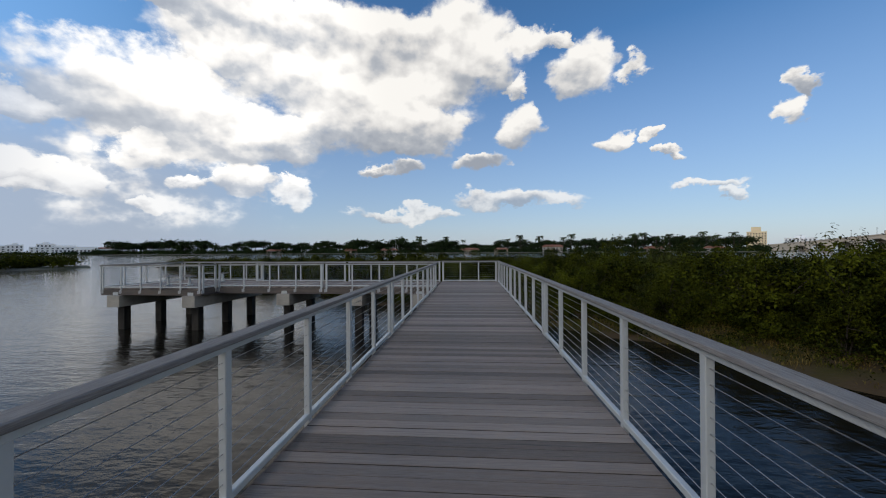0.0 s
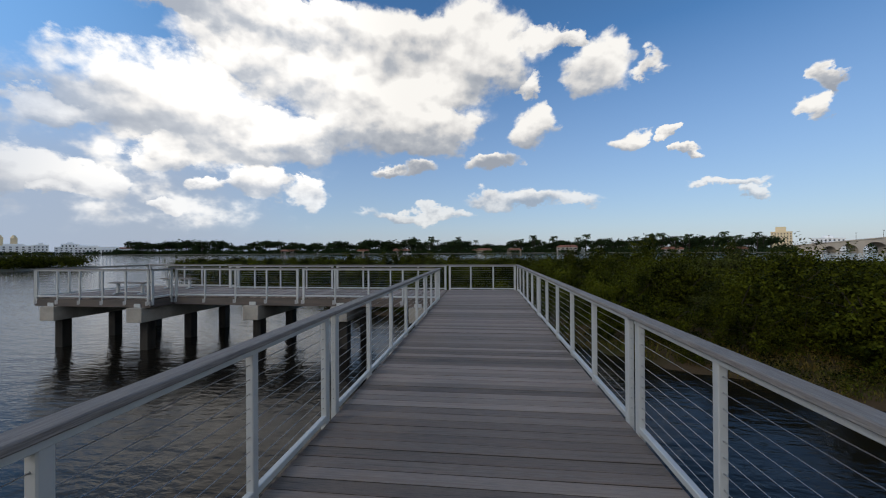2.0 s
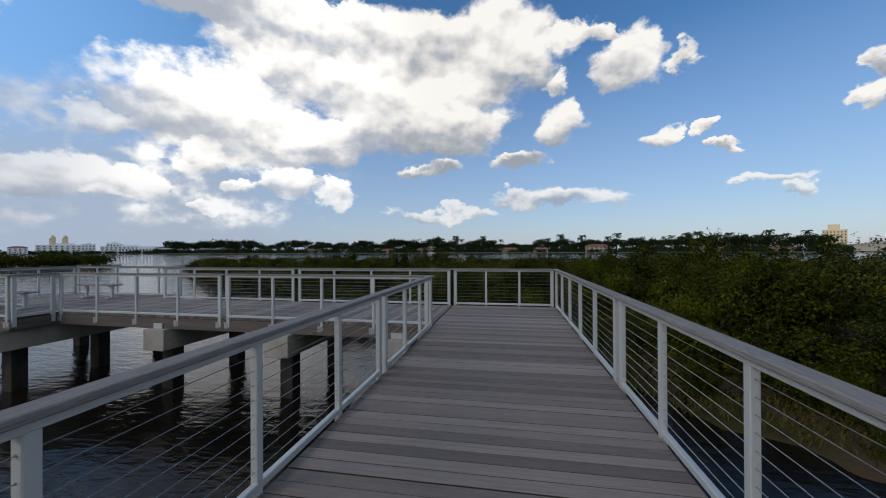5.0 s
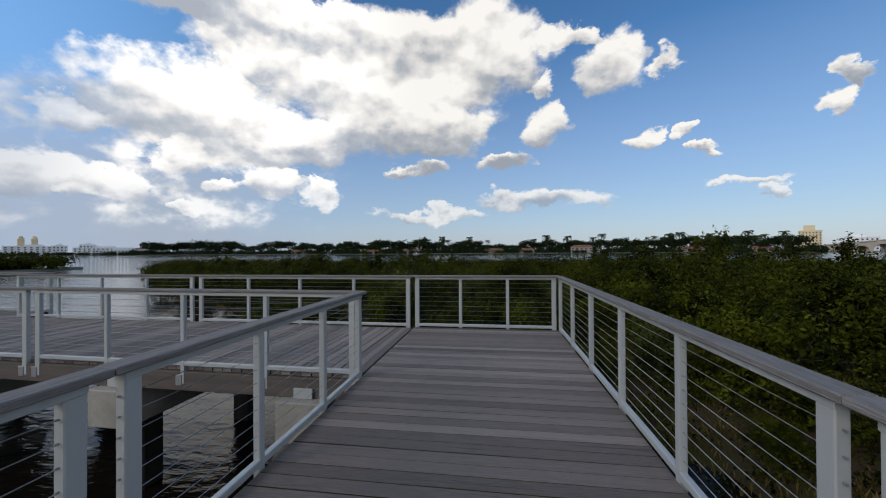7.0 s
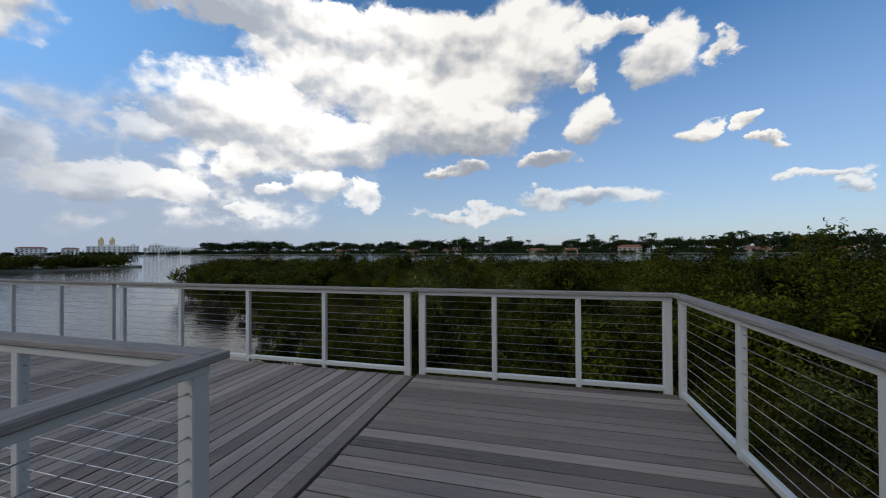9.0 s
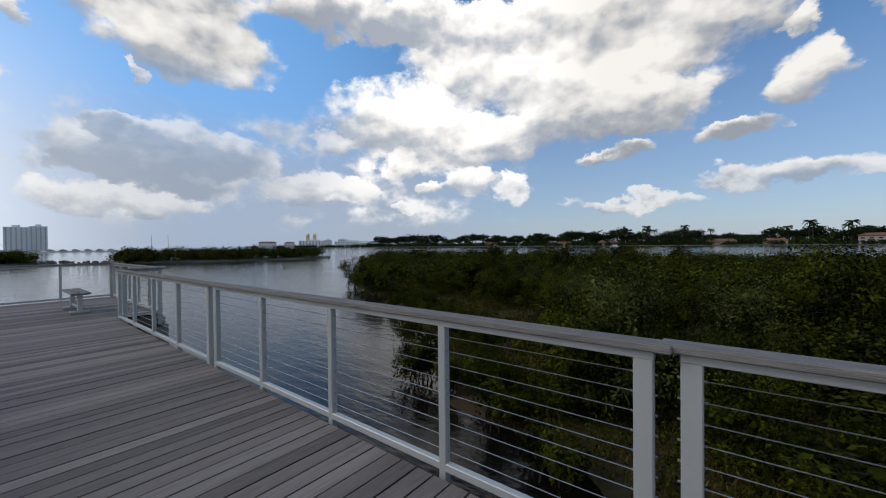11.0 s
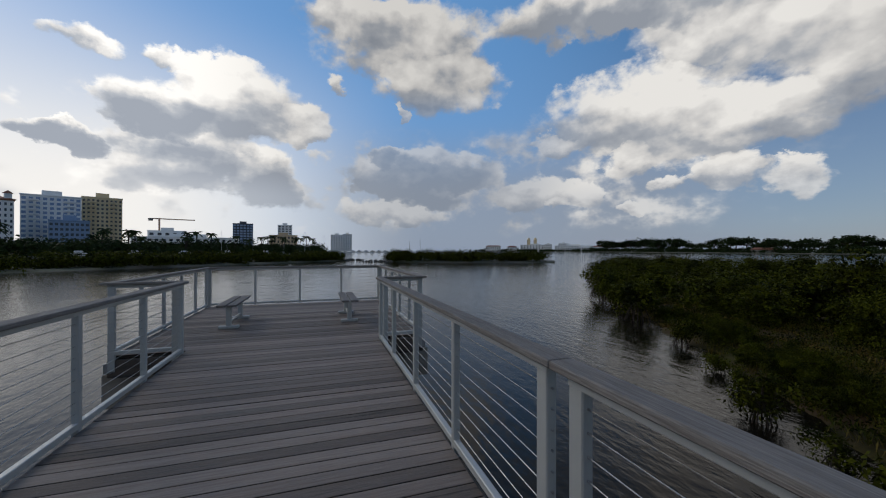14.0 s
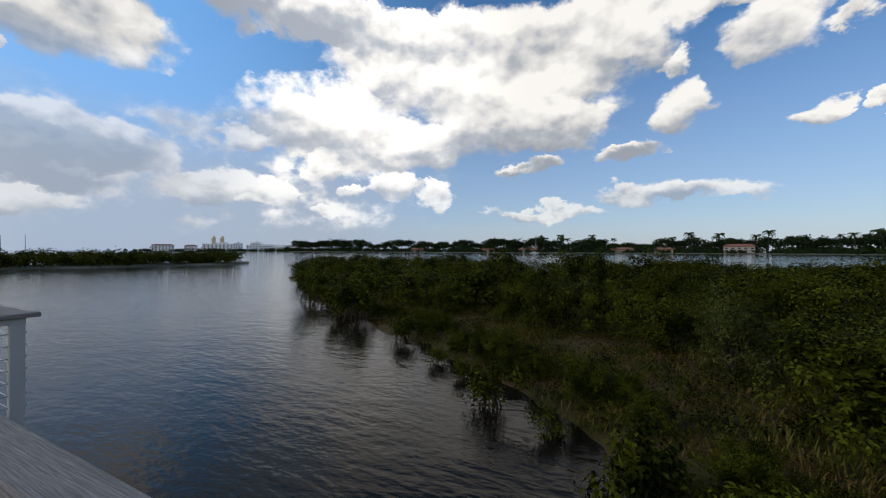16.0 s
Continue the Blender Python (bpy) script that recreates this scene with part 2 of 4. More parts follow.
def leaf_material(name, colour, second, through_light=0.10, island=0.42):
    m = material(name, colour, rough=0.5, vary=0.2, scale=1.2, fine=14.0, bump=0, island=island, objects=0.28, second=second, spec=0.02)
    nt = m.node_tree
    b = nt.nodes["Principled BSDF"]
    tr, mixer = nt.nodes.new("ShaderNodeBsdfTranslucent"), nt.nodes.new("ShaderNodeMixShader")
    src = b.inputs["Base Color"].links[0].from_socket
    nt.links.new(src, tr.inputs["Color"])
    mixer.inputs[0].default_value = through_light
    nt.links.new(b.outputs[0], mixer.inputs[1])
    nt.links.new(tr.outputs[0], mixer.inputs[2])
    nt.links.new(mixer.outputs[0], nt.nodes["Material Output"].inputs[0])
    return m


def water_material():
    m = bpy.data.materials.new("lagoon_water")
    m.use_nodes = True
    nt = m.node_tree
    b = nt.nodes["Principled BSDF"]
    b.inputs["Roughness"].default_value, b.inputs["IOR"].default_value = 0.04, 1.33
    b.inputs["Specular IOR Level"].default_value = 0.44
    b.inputs["Specular Tint"].default_value = (0.50, 0.37, 0.245, 1)
    tc = nt.nodes.new("ShaderNodeTexCoord")
    def noise_node(scale, detail, stretch, rot):
        mp = nt.nodes.new("ShaderNodeMapping")
        mp.inputs["Scale"].default_value = stretch
        mp.inputs["Rotation"].default_value = (0, 0, radians(rot))
        nt.links.new(tc.outputs["Object"], mp.inputs[0])
        n = nt.nodes.new("ShaderNodeTexNoise")
        n.inputs["Scale"].default_value, n.inputs["Detail"].default_value = scale, detail
        nt.links.new(mp.outputs[0], n.inputs["Vector"])
        return n.outputs[0]
    big = noise_node(0.05, 3, (1, 1, 1), 0)
    mixer = nt.nodes.new("ShaderNodeMix")
    mixer.data_type = "RGBA"
    mixer.inputs[6].default_value, mixer.inputs[7].default_value = (0.002, 0.0021, 0.0018, 1), (0.014, 0.0112, 0.0075, 1)
    nt.links.new(big, mixer.inputs[0])
    nt.links.new(mixer.outputs[2], b.inputs["Base Color"])
    prev = None
    for scale, detail, stretch, rot, dist in ((0.9, 4, (1, 2.6, 1), 20, 0.085), (3.4, 5, (1, 2.0, 1), 8, 0.046), (0.22, 2, (1, 2.0, 1), 35, 0.12)):
        bp = nt.nodes.new("ShaderNodeBump")
        bp.inputs["Strength"].default_value, bp.inputs["Distance"].default_value = 0.32, dist
        nt.links.new(noise_node(scale, detail, stretch, rot), bp.inputs["Height"])
        if prev:
            nt.links.new(prev, bp.inputs["Normal"])
        prev = bp.outputs[0]
    nt.links.new(prev, b.inputs["Normal"])
    return m


M_PLANK = material("weathered_deck_wood", (0.236, 0.196, 0.168), rough=0.68, vary=0.82, scale=2.0, stretch=(0.5, 18, 18), fine=17.0, bump=0.9, bump_distance=0.006, objects=0.39, second=(0.150, 0.118, 0.098), spec=0.2)
# plank sides: stain plus the shade of the gaps, painted as one dark colour
M_EDGE = material("stained_shaded_plank_edge", (0.045, 0.037, 0.031), rough=0.85, vary=0.3, scale=3.0, fine=30.0, bump=0.2, spec=0.1)
M_CAP = material("weathered_rail_wood", (0.245, 0.225, 0.206), rough=0.78, vary=0.85, scale=2.0, stretch=(1.2, 26, 26), fine=9.0, bump=0.8, bump_distance=0.006, objects=0.08, second=(0.140, 0.125, 0.114), spec=0.15)
M_BEAM = material("stained_beam_wood", (0.105, 0.082, 0.066), rough=0.8, vary=0.3, scale=1.5, stretch=(0.6, 8, 8), fine=10.0, bump=0.4, objects=0.1, second=(0.065, 0.054, 0.046))
M_STEEL = material("grey_coated_aluminium", (0.425, 0.432, 0.416), rough=0.48, metal=0.2, vary=0.07, scale=3.0, fine=40.0, bump=0.05, objects=0.04, second=(0.40, 0.408, 0.395))
M_CABLE = material("stainless_cable", (0.42, 0.42, 0.41), rough=0.35, metal=0.9, vary=0.1, scale=20.0, fine=200.0, bump=0.1)
M_BOLT = material("galvanised_bolt", (0.34, 0.34, 0.34), rough=0.45, metal=0.8, vary=0.15, scale=30.0, fine=120.0, bump=0.1)
M_CONCRETE = material("weathered_concrete", (0.33, 0.30, 0.25), rough=0.85, vary=0.28, scale=1.6, fine=18.0, bump=0.35, objects=0.06, second=(0.22, 0.20, 0.17))
# wet concrete, its colour darkened further for the shade under the deck
M_PILE = material("wet_shaded_pile", (0.036, 0.032, 0.026), rough=0.6, vary=0.35, scale=2.0, stretch=(1, 1, 0.5), fine=16.0, bump=0.4, spec=0.15, second=(0.013, 0.012, 0.011))
M_MUD = material("grassy_mud", (0.072, 0.047, 0.024), rough=0.9, vary=0.3, scale=0.5, fine=9.0, bump=0.8, bump_distance=0.06, spec=0.1, second=(0.044, 0.038, 0.010))
M_BARK = material("mangrove_bark", (0.045, 0.036, 0.029), spec=0.1, rough=0.85, vary=0.3, scale=6.0, stretch=(1, 1, 0.3), fine=40.0, bump=0.5)
# near-black second colours paint the shaded gaps of the crowns into the leaves
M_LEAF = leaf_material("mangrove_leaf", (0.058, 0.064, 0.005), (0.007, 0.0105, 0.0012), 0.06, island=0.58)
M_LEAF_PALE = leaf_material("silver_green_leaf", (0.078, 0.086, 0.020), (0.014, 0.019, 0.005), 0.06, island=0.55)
M_LEAF_DARK = leaf_material("dark_tree_leaf", (0.024, 0.036, 0.012), (0.015, 0.026, 0.009), 0.2, 0.3)
M_PALM = leaf_material("palm_frond", (0.040, 0.058, 0.018), (0.026, 0.042, 0.014), 0.2, 0.3)
M_GRASS = leaf_material("salt_marsh_grass", (0.180, 0.124, 0.036), (0.068, 0.080, 0.014), 0.25, 0.4)
M_WATER = water_material()


def part(name, bm, mat, parent=None, label="", at=None):
    me = bpy.data.meshes.new(name)
    bm.to_mesh(me)
    bm.free()
    me.materials.append(mat)
    return mesh_part(name, me, parent, label, at)


def mesh_part(name, me, parent=None, label="", at=None):
    ob = new(name, me)
    if parent is not None:
        ob.parent = parent
    if at is not None:
        ob.matrix_basis = at
    return tagged(ob, label)


def box_into(bm, size, centre, bevel=0.0, turn=None):
    m = Matrix.Translation(centre) @ (turn or Matrix.Identity(4)) @ Matrix.Diagonal((*size, 1))
    made = bmesh.ops.create_cube(bm, size=1.0, matrix=m)["verts"]
    if bevel:
        edges = list({e for v in made for e in v.link_edges})
        bmesh.ops.bevel(bm, geom=edges, offset=bevel, segments=1, affect="EDGES")
    return bm


def box(size, centre=(0, 0, 0), bevel=0.0, turn=None):
    return box_into(bmesh.new(), size, centre, bevel, turn)


def tube_into(bm, a, b, r0, r1=None, sides=8):
    a, b = Vector(a), Vector(b)
    d = b - a
    m = Matrix.Translation((a + b) / 2) @ d.to_track_quat("Z", "Y").to_matrix().to_4x4()
    bmesh.ops.create_cone(bm, cap_ends=True, segments=sides, radius1=r0, radius2=r0 if r1 is None else r1, depth=d.length, matrix=m)
    return bm


def tube(a, b, r0, r1=None, sides=8):
    return tube_into(bmesh.new(), a, b, r0, r1, sides)


def quads_mesh(name, quads, mat, smooth=False):
    """One mesh of loose four-cornered leaves: quads is an array n x 4 x 3."""
    q = np.asarray(quads, dtype=np.float32)
    me = bpy.data.meshes.new(name)
    n = len(q)
    me.from_pydata(q.reshape(-1, 3).tolist(), [], np.arange(n * 4).reshape(n, 4).tolist())
    me.materials.append(mat)
    return me


def leaves(points, normals_out, length, width, rng, droop=0.2):
    """Rhombic leaves at points, their faces turned roughly outward and up, with scatter."""
    n = len(points)
    face = normals_out + rng.normal(0, 0.42, (n, 3))
    face[:, 2] += 0.35
    face /= np.linalg.norm(face, axis=1, keepdims=True)
    d = rng.normal(0, 1, (n, 3)) + 0.6 * normals_out
    d[:, 2] += 0.5
    d -= face * (d * face).sum(axis=1, keepdims=True) * 0.8
    d /= np.linalg.norm(d, axis=1, keepdims=True) + 1e-9
    side = np.cross(face, d)
    side /= np.linalg.norm(side, axis=1, keepdims=True) + 1e-9
    ln = length * rng.uniform(0.7, 1.3, (n, 1))
    wd = width * rng.uniform(0.7, 1.3, (n, 1))
    mid = points + d * ln * 0.5
    tip = points + d * ln
    tip[:, 2:3] -= droop * ln
    return np.stack([points, mid + side * wd * 0.5, tip, mid - side * wd * 0.5], axis=1)

# ---- water and land ----
WATER = -1.9
bm = bmesh.new()
bmesh.ops.create_grid(bm, x_segments=8, y_segments=8, size=4000.0)
water = tagged(part("water", bm, M_WATER, None), "rippled brown-grey lagoon water reaching the horizon", "water", kind="structure")
water.location = (0, 0, WATER)

SHORE = [(30, -14), (16, 0), (11.4, 7.0), (9.0, 11.6), (7.5, 14.2), (5.7, 16.2), (3.7, 17.6), (1.7, 19.8), (-0.8, 22.4), (-3.3, 23.7), (-5.6, 24.3), (-7.2, 25.5), (-8.2, 27.0),
         (-9.6, 28.4), (-12.2, 30.2), (-14.8, 32.0), (-19.0, 34.6), (-25.4, 38.2), (-45.0, 54.0), (-76.0, 84.0), (-70.0, 92.0), (-40.0, 84.0), (0, 78.0), (45, 70.0), (80, 62.0), (95, 20.0), (70, -25.0)]


def shore_distance(px, py):
    """Distance to the shoreline, above zero on land."""
    p = np.array(SHORE, dtype=float)
    a, b = p, np.roll(p, -1, axis=0)
    inside = np.zeros(px.shape, dtype=bool)
    best = np.full(px.shape, 1e9)
    for (x0, y0), (x1, y1) in zip(a, b):
        cross = ((y0 > py) != (y1 > py)) & (px < (x1 - x0) * (py - y0) / (y1 - y0 + 1e-12) + x0)
        inside ^= cross
        t = np.clip(((px - x0) * (x1 - x0) + (py - y0) * (y1 - y0)) / ((x1 - x0) ** 2 + (y1 - y0) ** 2), 0, 1)
        best = np.minimum(best, np.hypot(px - x0 - t * (x1 - x0), py - y0 - t * (y1 - y0)))
    return np.where(inside, best, -best)


def land_height(x, y):
    """Height of the mud bank over the water."""
    d = shore_distance(np.array([float(x)]), np.array([float(y)]))[0]
    d += 0.9 * noise.noise((x * 0.35, y * 0.35, 0.0)) + 0.35 * noise.noise((x * 1.1, y * 1.1, 4.0))
    return WATER + (0.42 * (1 - math.exp(-d / 2.2)) if d > 0 else 0.25 * max(d, -6.0)) + 0.06 * noise.noise((x * 0.8, y * 0.8, 9.0))


def make_land():
    xs = np.concatenate([np.arange(-80, -30, 2.0), np.arange(-30, 20, 0.5), np.arange(20, 101, 2.5)])
    ys = np.concatenate([np.arange(-28, 0, 2.0), np.arange(0, 46, 0.5), np.arange(46, 97, 2.5)])
    gx, gy = np.meshgrid(xs, ys)
    d = shore_distance(gx, gy)
    verts, faces, w = [], [], len(xs)
    for j in range(len(ys)):
        for i in range(w):
            x, y = float(gx[j, i]), float(gy[j, i])
            e = d[j, i] + 0.9 * noise.noise((x * 0.35, y * 0.35, 0.0)) + 0.35 * noise.noise((x * 1.1, y * 1.1, 4.0))
            verts.append((x, y, WATER + (0.42 * (1 - math.exp(-e / 2.2)) if e > 0 else 0.25 * max(e, -6.0)) + 0.06 * noise.noise((x * 0.8, y * 0.8, 9.0))))
    for j in range(len(ys) - 1):
        for i in range(w - 1):
            if max(d[j, i], d[j + 1, i + 1], d[j, i + 1], d[j + 1, i]) > -5:
                faces.append((j * w + i, j * w + i + 1, (j + 1) * w + i + 1, (j + 1) * w + i))
    me = bpy.data.meshes.new("ground")
    me.from_pydata(verts, [], faces)
    me.materials.append(M_MUD)
    me.polygons.foreach_set("use_smooth", [True] * len(me.polygons))
    tagged(new("ground", me), "muddy tidal bank with brown grass patches", "ground", kind="structure")


make_land()

# ---- the pier ----
TURN = radians(1.2)
U, W = Vector((-math.cos(TURN), math.sin(TURN), 0)), Vector((math.sin(TURN), math.cos(TURN), 0))
CORNER = Vector((-1.58, 16.87, 0))
MAIN_L, MAIN_R, MAIN_END, MAIN_START = -1.58, 1.36, 19.92, -4.6
BRANCH_W, NECK, FAR, OUT_L, OUT_R = 2.97, 10.24, 15.3, -0.93, 3.75


def branch(s, w, z=0.0):
    return CORNER + U * s + W * w + Vector((0, 0, z))


def railing(name_label, a, b, spans, side, rise=0.0, group="pier railings"):
    """One section of railing from a to b on deck level: posts, bottom rail, top plate, wooden cap and nine cables. side: +1 where the outer face is to the left of a-b."""
    a, b = Vector(a), Vector(b)
    d = b - a
    n, ln = d.normalized(), d.length
    rz = math.atan2(n.y, n.x)
    root = new("railing")
    root.matrix_basis = Matrix.Translation(a) @ Matrix.Rotation(rz, 4, "Z")
    tagged(root, name_label, "railing", group)
    post_x = [0.045 if i == 0 else ln - 0.045 if i == spans else ln * i / spans for i in range(spans + 1)]
    for x in post_x:
        end = x in (post_x[0], post_x[-1])
        wide = 0.085 if end else 0.06
        bm = box((wide, 0.055, 1.235), (x, 0, 0.395), 0.006)
        p = part("post", bm, M_STEEL, root)
        part("bracket", box((0.10, 0.05, 0.15), (x + 0.05, side * 0.012, -0.17), 0.006), M_BOLT, p, "small galvanised bracket")
        bm = bmesh.new()
        for k in range(9):
            z = 0.155 + k * 0.095
            for s in (-1, 1):
                tube_into(bm, (x + s * wide * 0.5, 0, z), (x + s * (wide * 0.5 + (0.014 if end else 0.004)), 0, z), 0.006, None, 6)
        tagged(part("cable_fitting", bm, M_BOLT, p), kind="stuff")
    for k in range(9):
        z = 0.155 + k * 0.095
        part("cable", tube((post_x[0], 0, z), (post_x[-1], 0, z), 0.0026, None, 5), M_CABLE, root)
    part("bottom_rail", box((ln, 0.05, 0.055), (ln / 2, -side * 0.002, 0.052), 0.006), M_STEEL, root)
    part("top_plate", box((ln, 0.062, 0.046), (ln / 2, 0, 1.009 + rise), 0.004), M_STEEL, root)
    part("cap_board", box((ln + 0.146, 0.125, 0.038), (ln / 2, -side * 0.010, 1.051 + rise), 0.006), M_CAP, root, "grey weathered wooden cap board")
    return root


RAIL_LABEL = "grey metal cable railing with weathered wooden cap board"
PITCH = 1.185
y1 = 19.85
while y1 > -4:
    y0 = y1 - 5 * PITCH
    railing(RAIL_LABEL, (MAIN_R, y0, 0), (MAIN_R, y1, 0), 5, -1)
    y1 = y0 - 0.15
railing(RAIL_LABEL, (MAIN_L, 13.87, 0), (MAIN_L, 16.87, 0), 3, 1)
y1 = 13.72
while y1 > -4:
    y0 = y1 - 5 * PITCH
    railing(RAIL_LABEL, (MAIN_L, y0, 0), (MAIN_L, y1, 0), 5, 1)
    y1 = y0 - 0.15
railing(RAIL_LABEL + " across the end", (MAIN_L + 0.04, MAIN_END, 0), (MAIN_R - 0.06, MAIN_END, 0), 3, 1, 0.003)
railing(RAIL_LABEL, branch(0.12, BRANCH_W + 0.05), branch(5.05, BRANCH_W), 4, -1)
railing(RAIL_LABEL, branch(5.20, BRANCH_W), branch(NECK, BRANCH_W), 4, -1)
railing(RAIL_LABEL, branch(0.05, 0), branch(5.05, 0), 4, 1, 0.003)
railing(RAIL_LABEL, branch(5.20, 0), branch(NECK, 0), 4, 1)
railing(RAIL_LABEL + ", short return", branch(NECK + 0.08, BRANCH_W + 0.06), branch(NECK + 0.08, OUT_R), 1, 1, 0.003)
railing(RAIL_LABEL + ", short return", branch(NECK + 0.08, -0.06), branch(NECK + 0.08, OUT_L), 1, -1, 0.003)
railing(RAIL_LABEL + " round the platform", branch(NECK + 0.16, OUT_R), branch(FAR - 0.08, OUT_R), 5, -1)
railing(RAIL_LABEL + " round the platform", branch(NECK + 0.16, OUT_L), branch(FAR - 0.08, OUT_L), 5, 1)
railing(RAIL_LABEL + " across the end", branch(FAR, OUT_L), branch(FAR, OUT_R), 4, 1, 0.003)

# deck structure below the boards
deck = tagged(new("floor"), "weathered grey-brown hardwood boardwalk deck of the pier", "deck", kind="structure")


def beam(a, b, h=0.26, w=0.07, z=-0.185, label="", name="fascia_beam"):
    a, b = Vector(a), Vector(b)
    d = b - a
    part(name, box((d.length, w, h), (d.length / 2, 0, 0), 0.008), M_BEAM, deck, label, Matrix.Translation((a.x, a.y, z)) @ Matrix.Rotation(math.atan2(d.y, d.x), 4, "Z"))


for x in (MAIN_L + 0.01, -0.7, 0.0, 0.65, MAIN_R - 0.01):
    beam((x, MAIN_START, 0), (x, MAIN_END - 0.05 if x != MAIN_L + 0.01 else 16.82, 0))
beam((MAIN_L + 0.05, MAIN_END - 0.01, 0), (MAIN_R - 0.05, MAIN_END - 0.01, 0))
for w in (0.01, 0.75, 1.49, 2.22, BRANCH_W - 0.01):
    beam(branch(0.5 if w > 0.1 else 0.04, w), branch(NECK if w in (0.01, BRANCH_W - 0.01) else FAR - 0.05, w))
for w in (OUT_L + 0.01, -0.4, 3.35, OUT_R - 0.01):
    beam(branch(NECK + 0.1, w), branch(FAR - 0.05, w))
for s in (NECK + 0.1, FAR - 0.02):
    beam(branch(s, OUT_L + 0.05), branch(s, OUT_R - 0.05))


def pile_bent(centre, across, width, piles, thick=0.62):
    """A concrete cap beam on square piles under the deck."""
    c = Vector(centre)
    root = new("pier_support")
    root.matrix_basis = Matrix.Translation((c.x, c.y, WATER - 1.2)) @ Matrix.Rotation(math.atan2(across.y, across.x), 4, "Z")
    tagged(root, "grey concrete pile cap on square piles standing in water", "pier support", "pier supports")
    z0 = -(WATER - 1.2)
    part("pile_cap", box((width, thick, 0.52), (0, 0, z0 - 0.575), 0.015), M_CONCRETE, root)
    for k in range(piles):
        x = (k / (piles - 1) - 0.5) * (width - 1.1)
        part("column", box((0.34, 0.34, z0 - 0.83), (x, 0, (z0 - 0.83) / 2), 0.02), M_PILE, root, "dark water-stained concrete pile, under-deck shade in its colour")
    for s in (-1, 1):
        part("hold_down_plate", box((0.03, 0.26, 0.13), (s * (width / 2 - 0.135), 0, z0 - 0.245), 0.004), M_STEEL, root, "pale metal plate")


for s, w0, w1, p in ((0.75, -0.18, 3.15, 2), (3.6, -0.18, 3.15, 2), (7.0, -0.18, 3.15, 2), (10.85, OUT_L - 0.18, OUT_R + 0.18, 3), (14.5, OUT_L - 0.18, OUT_R + 0.18, 3)):
    pile_bent(branch(s, (w0 + w1) / 2), W, w1 - w0, p)
for y in (-2.5, 3.3, 9.2, 15.2, 19.2):
    pile_bent(((MAIN_L + MAIN_R) / 2, y, 0), Vector((1, 0, 0)), MAIN_R - MAIN_L + 0.06, 2)


# ---- benches on the platform ----
def bench():
    """A long backless bench: two boards on two pedestals with foot plates."""
    root = tagged(new("bench"), "grey metal backless bench with two wooden seat boards on pedestals", "bench", "platform benches")
    for s in (-1, 1):
        part("seat_board", box((0.155, 1.60, 0.04), (s * 0.095, 0, 0.47), 0.008), M_CAP, root, "weathered grey wooden board")
    for y in (-0.55, 0.55):
        bm = box((0.09, 0.09, 0.42), (0, y, 0.23), 0.006)
        p = part("pedestal", bm, M_STEEL, root)
        part("foot_plate", box((0.36, 0.12, 0.06), (0, y, 0.03), 0.012), M_STEEL, p)
        part("seat_bracket", box((0.31, 0.06, 0.035), (0, y, 0.437), 0.004), M_STEEL, p)
    part("stretcher", box((0.04, 1.1, 0.04), (0, 0, 0.12), 0.004), M_STEEL, root)
    return root


b0 = bench()
pose_of = lambda s, w: Matrix.Translation(branch(s, w, 0.001)) @ Matrix.Rotation(-TURN + radians(90), 4, "Z")
b0.matrix_basis = pose_of(12.5, 0.27)
copy_thing(b0, pose_of(12.5, 2.57))

# ---- mangroves ----
RNG = np.random.default_rng(7)


def blob_points(n, blobs, rng):
    """Points near the skins of several ellipsoids, with their outward directions."""
    which = rng.integers(0, len(blobs), n)
    c = np.array([b[0] for b in blobs])[which]
    r = np.array([b[1] for b in blobs])[which]
    v = rng.normal(0, 1, (n, 3))
    v /= np.linalg.norm(v, axis=1, keepdims=True)
    depth = 1 - 0.6 * rng.random((n, 1)) ** 1.4
    return c + v * r * depth, v


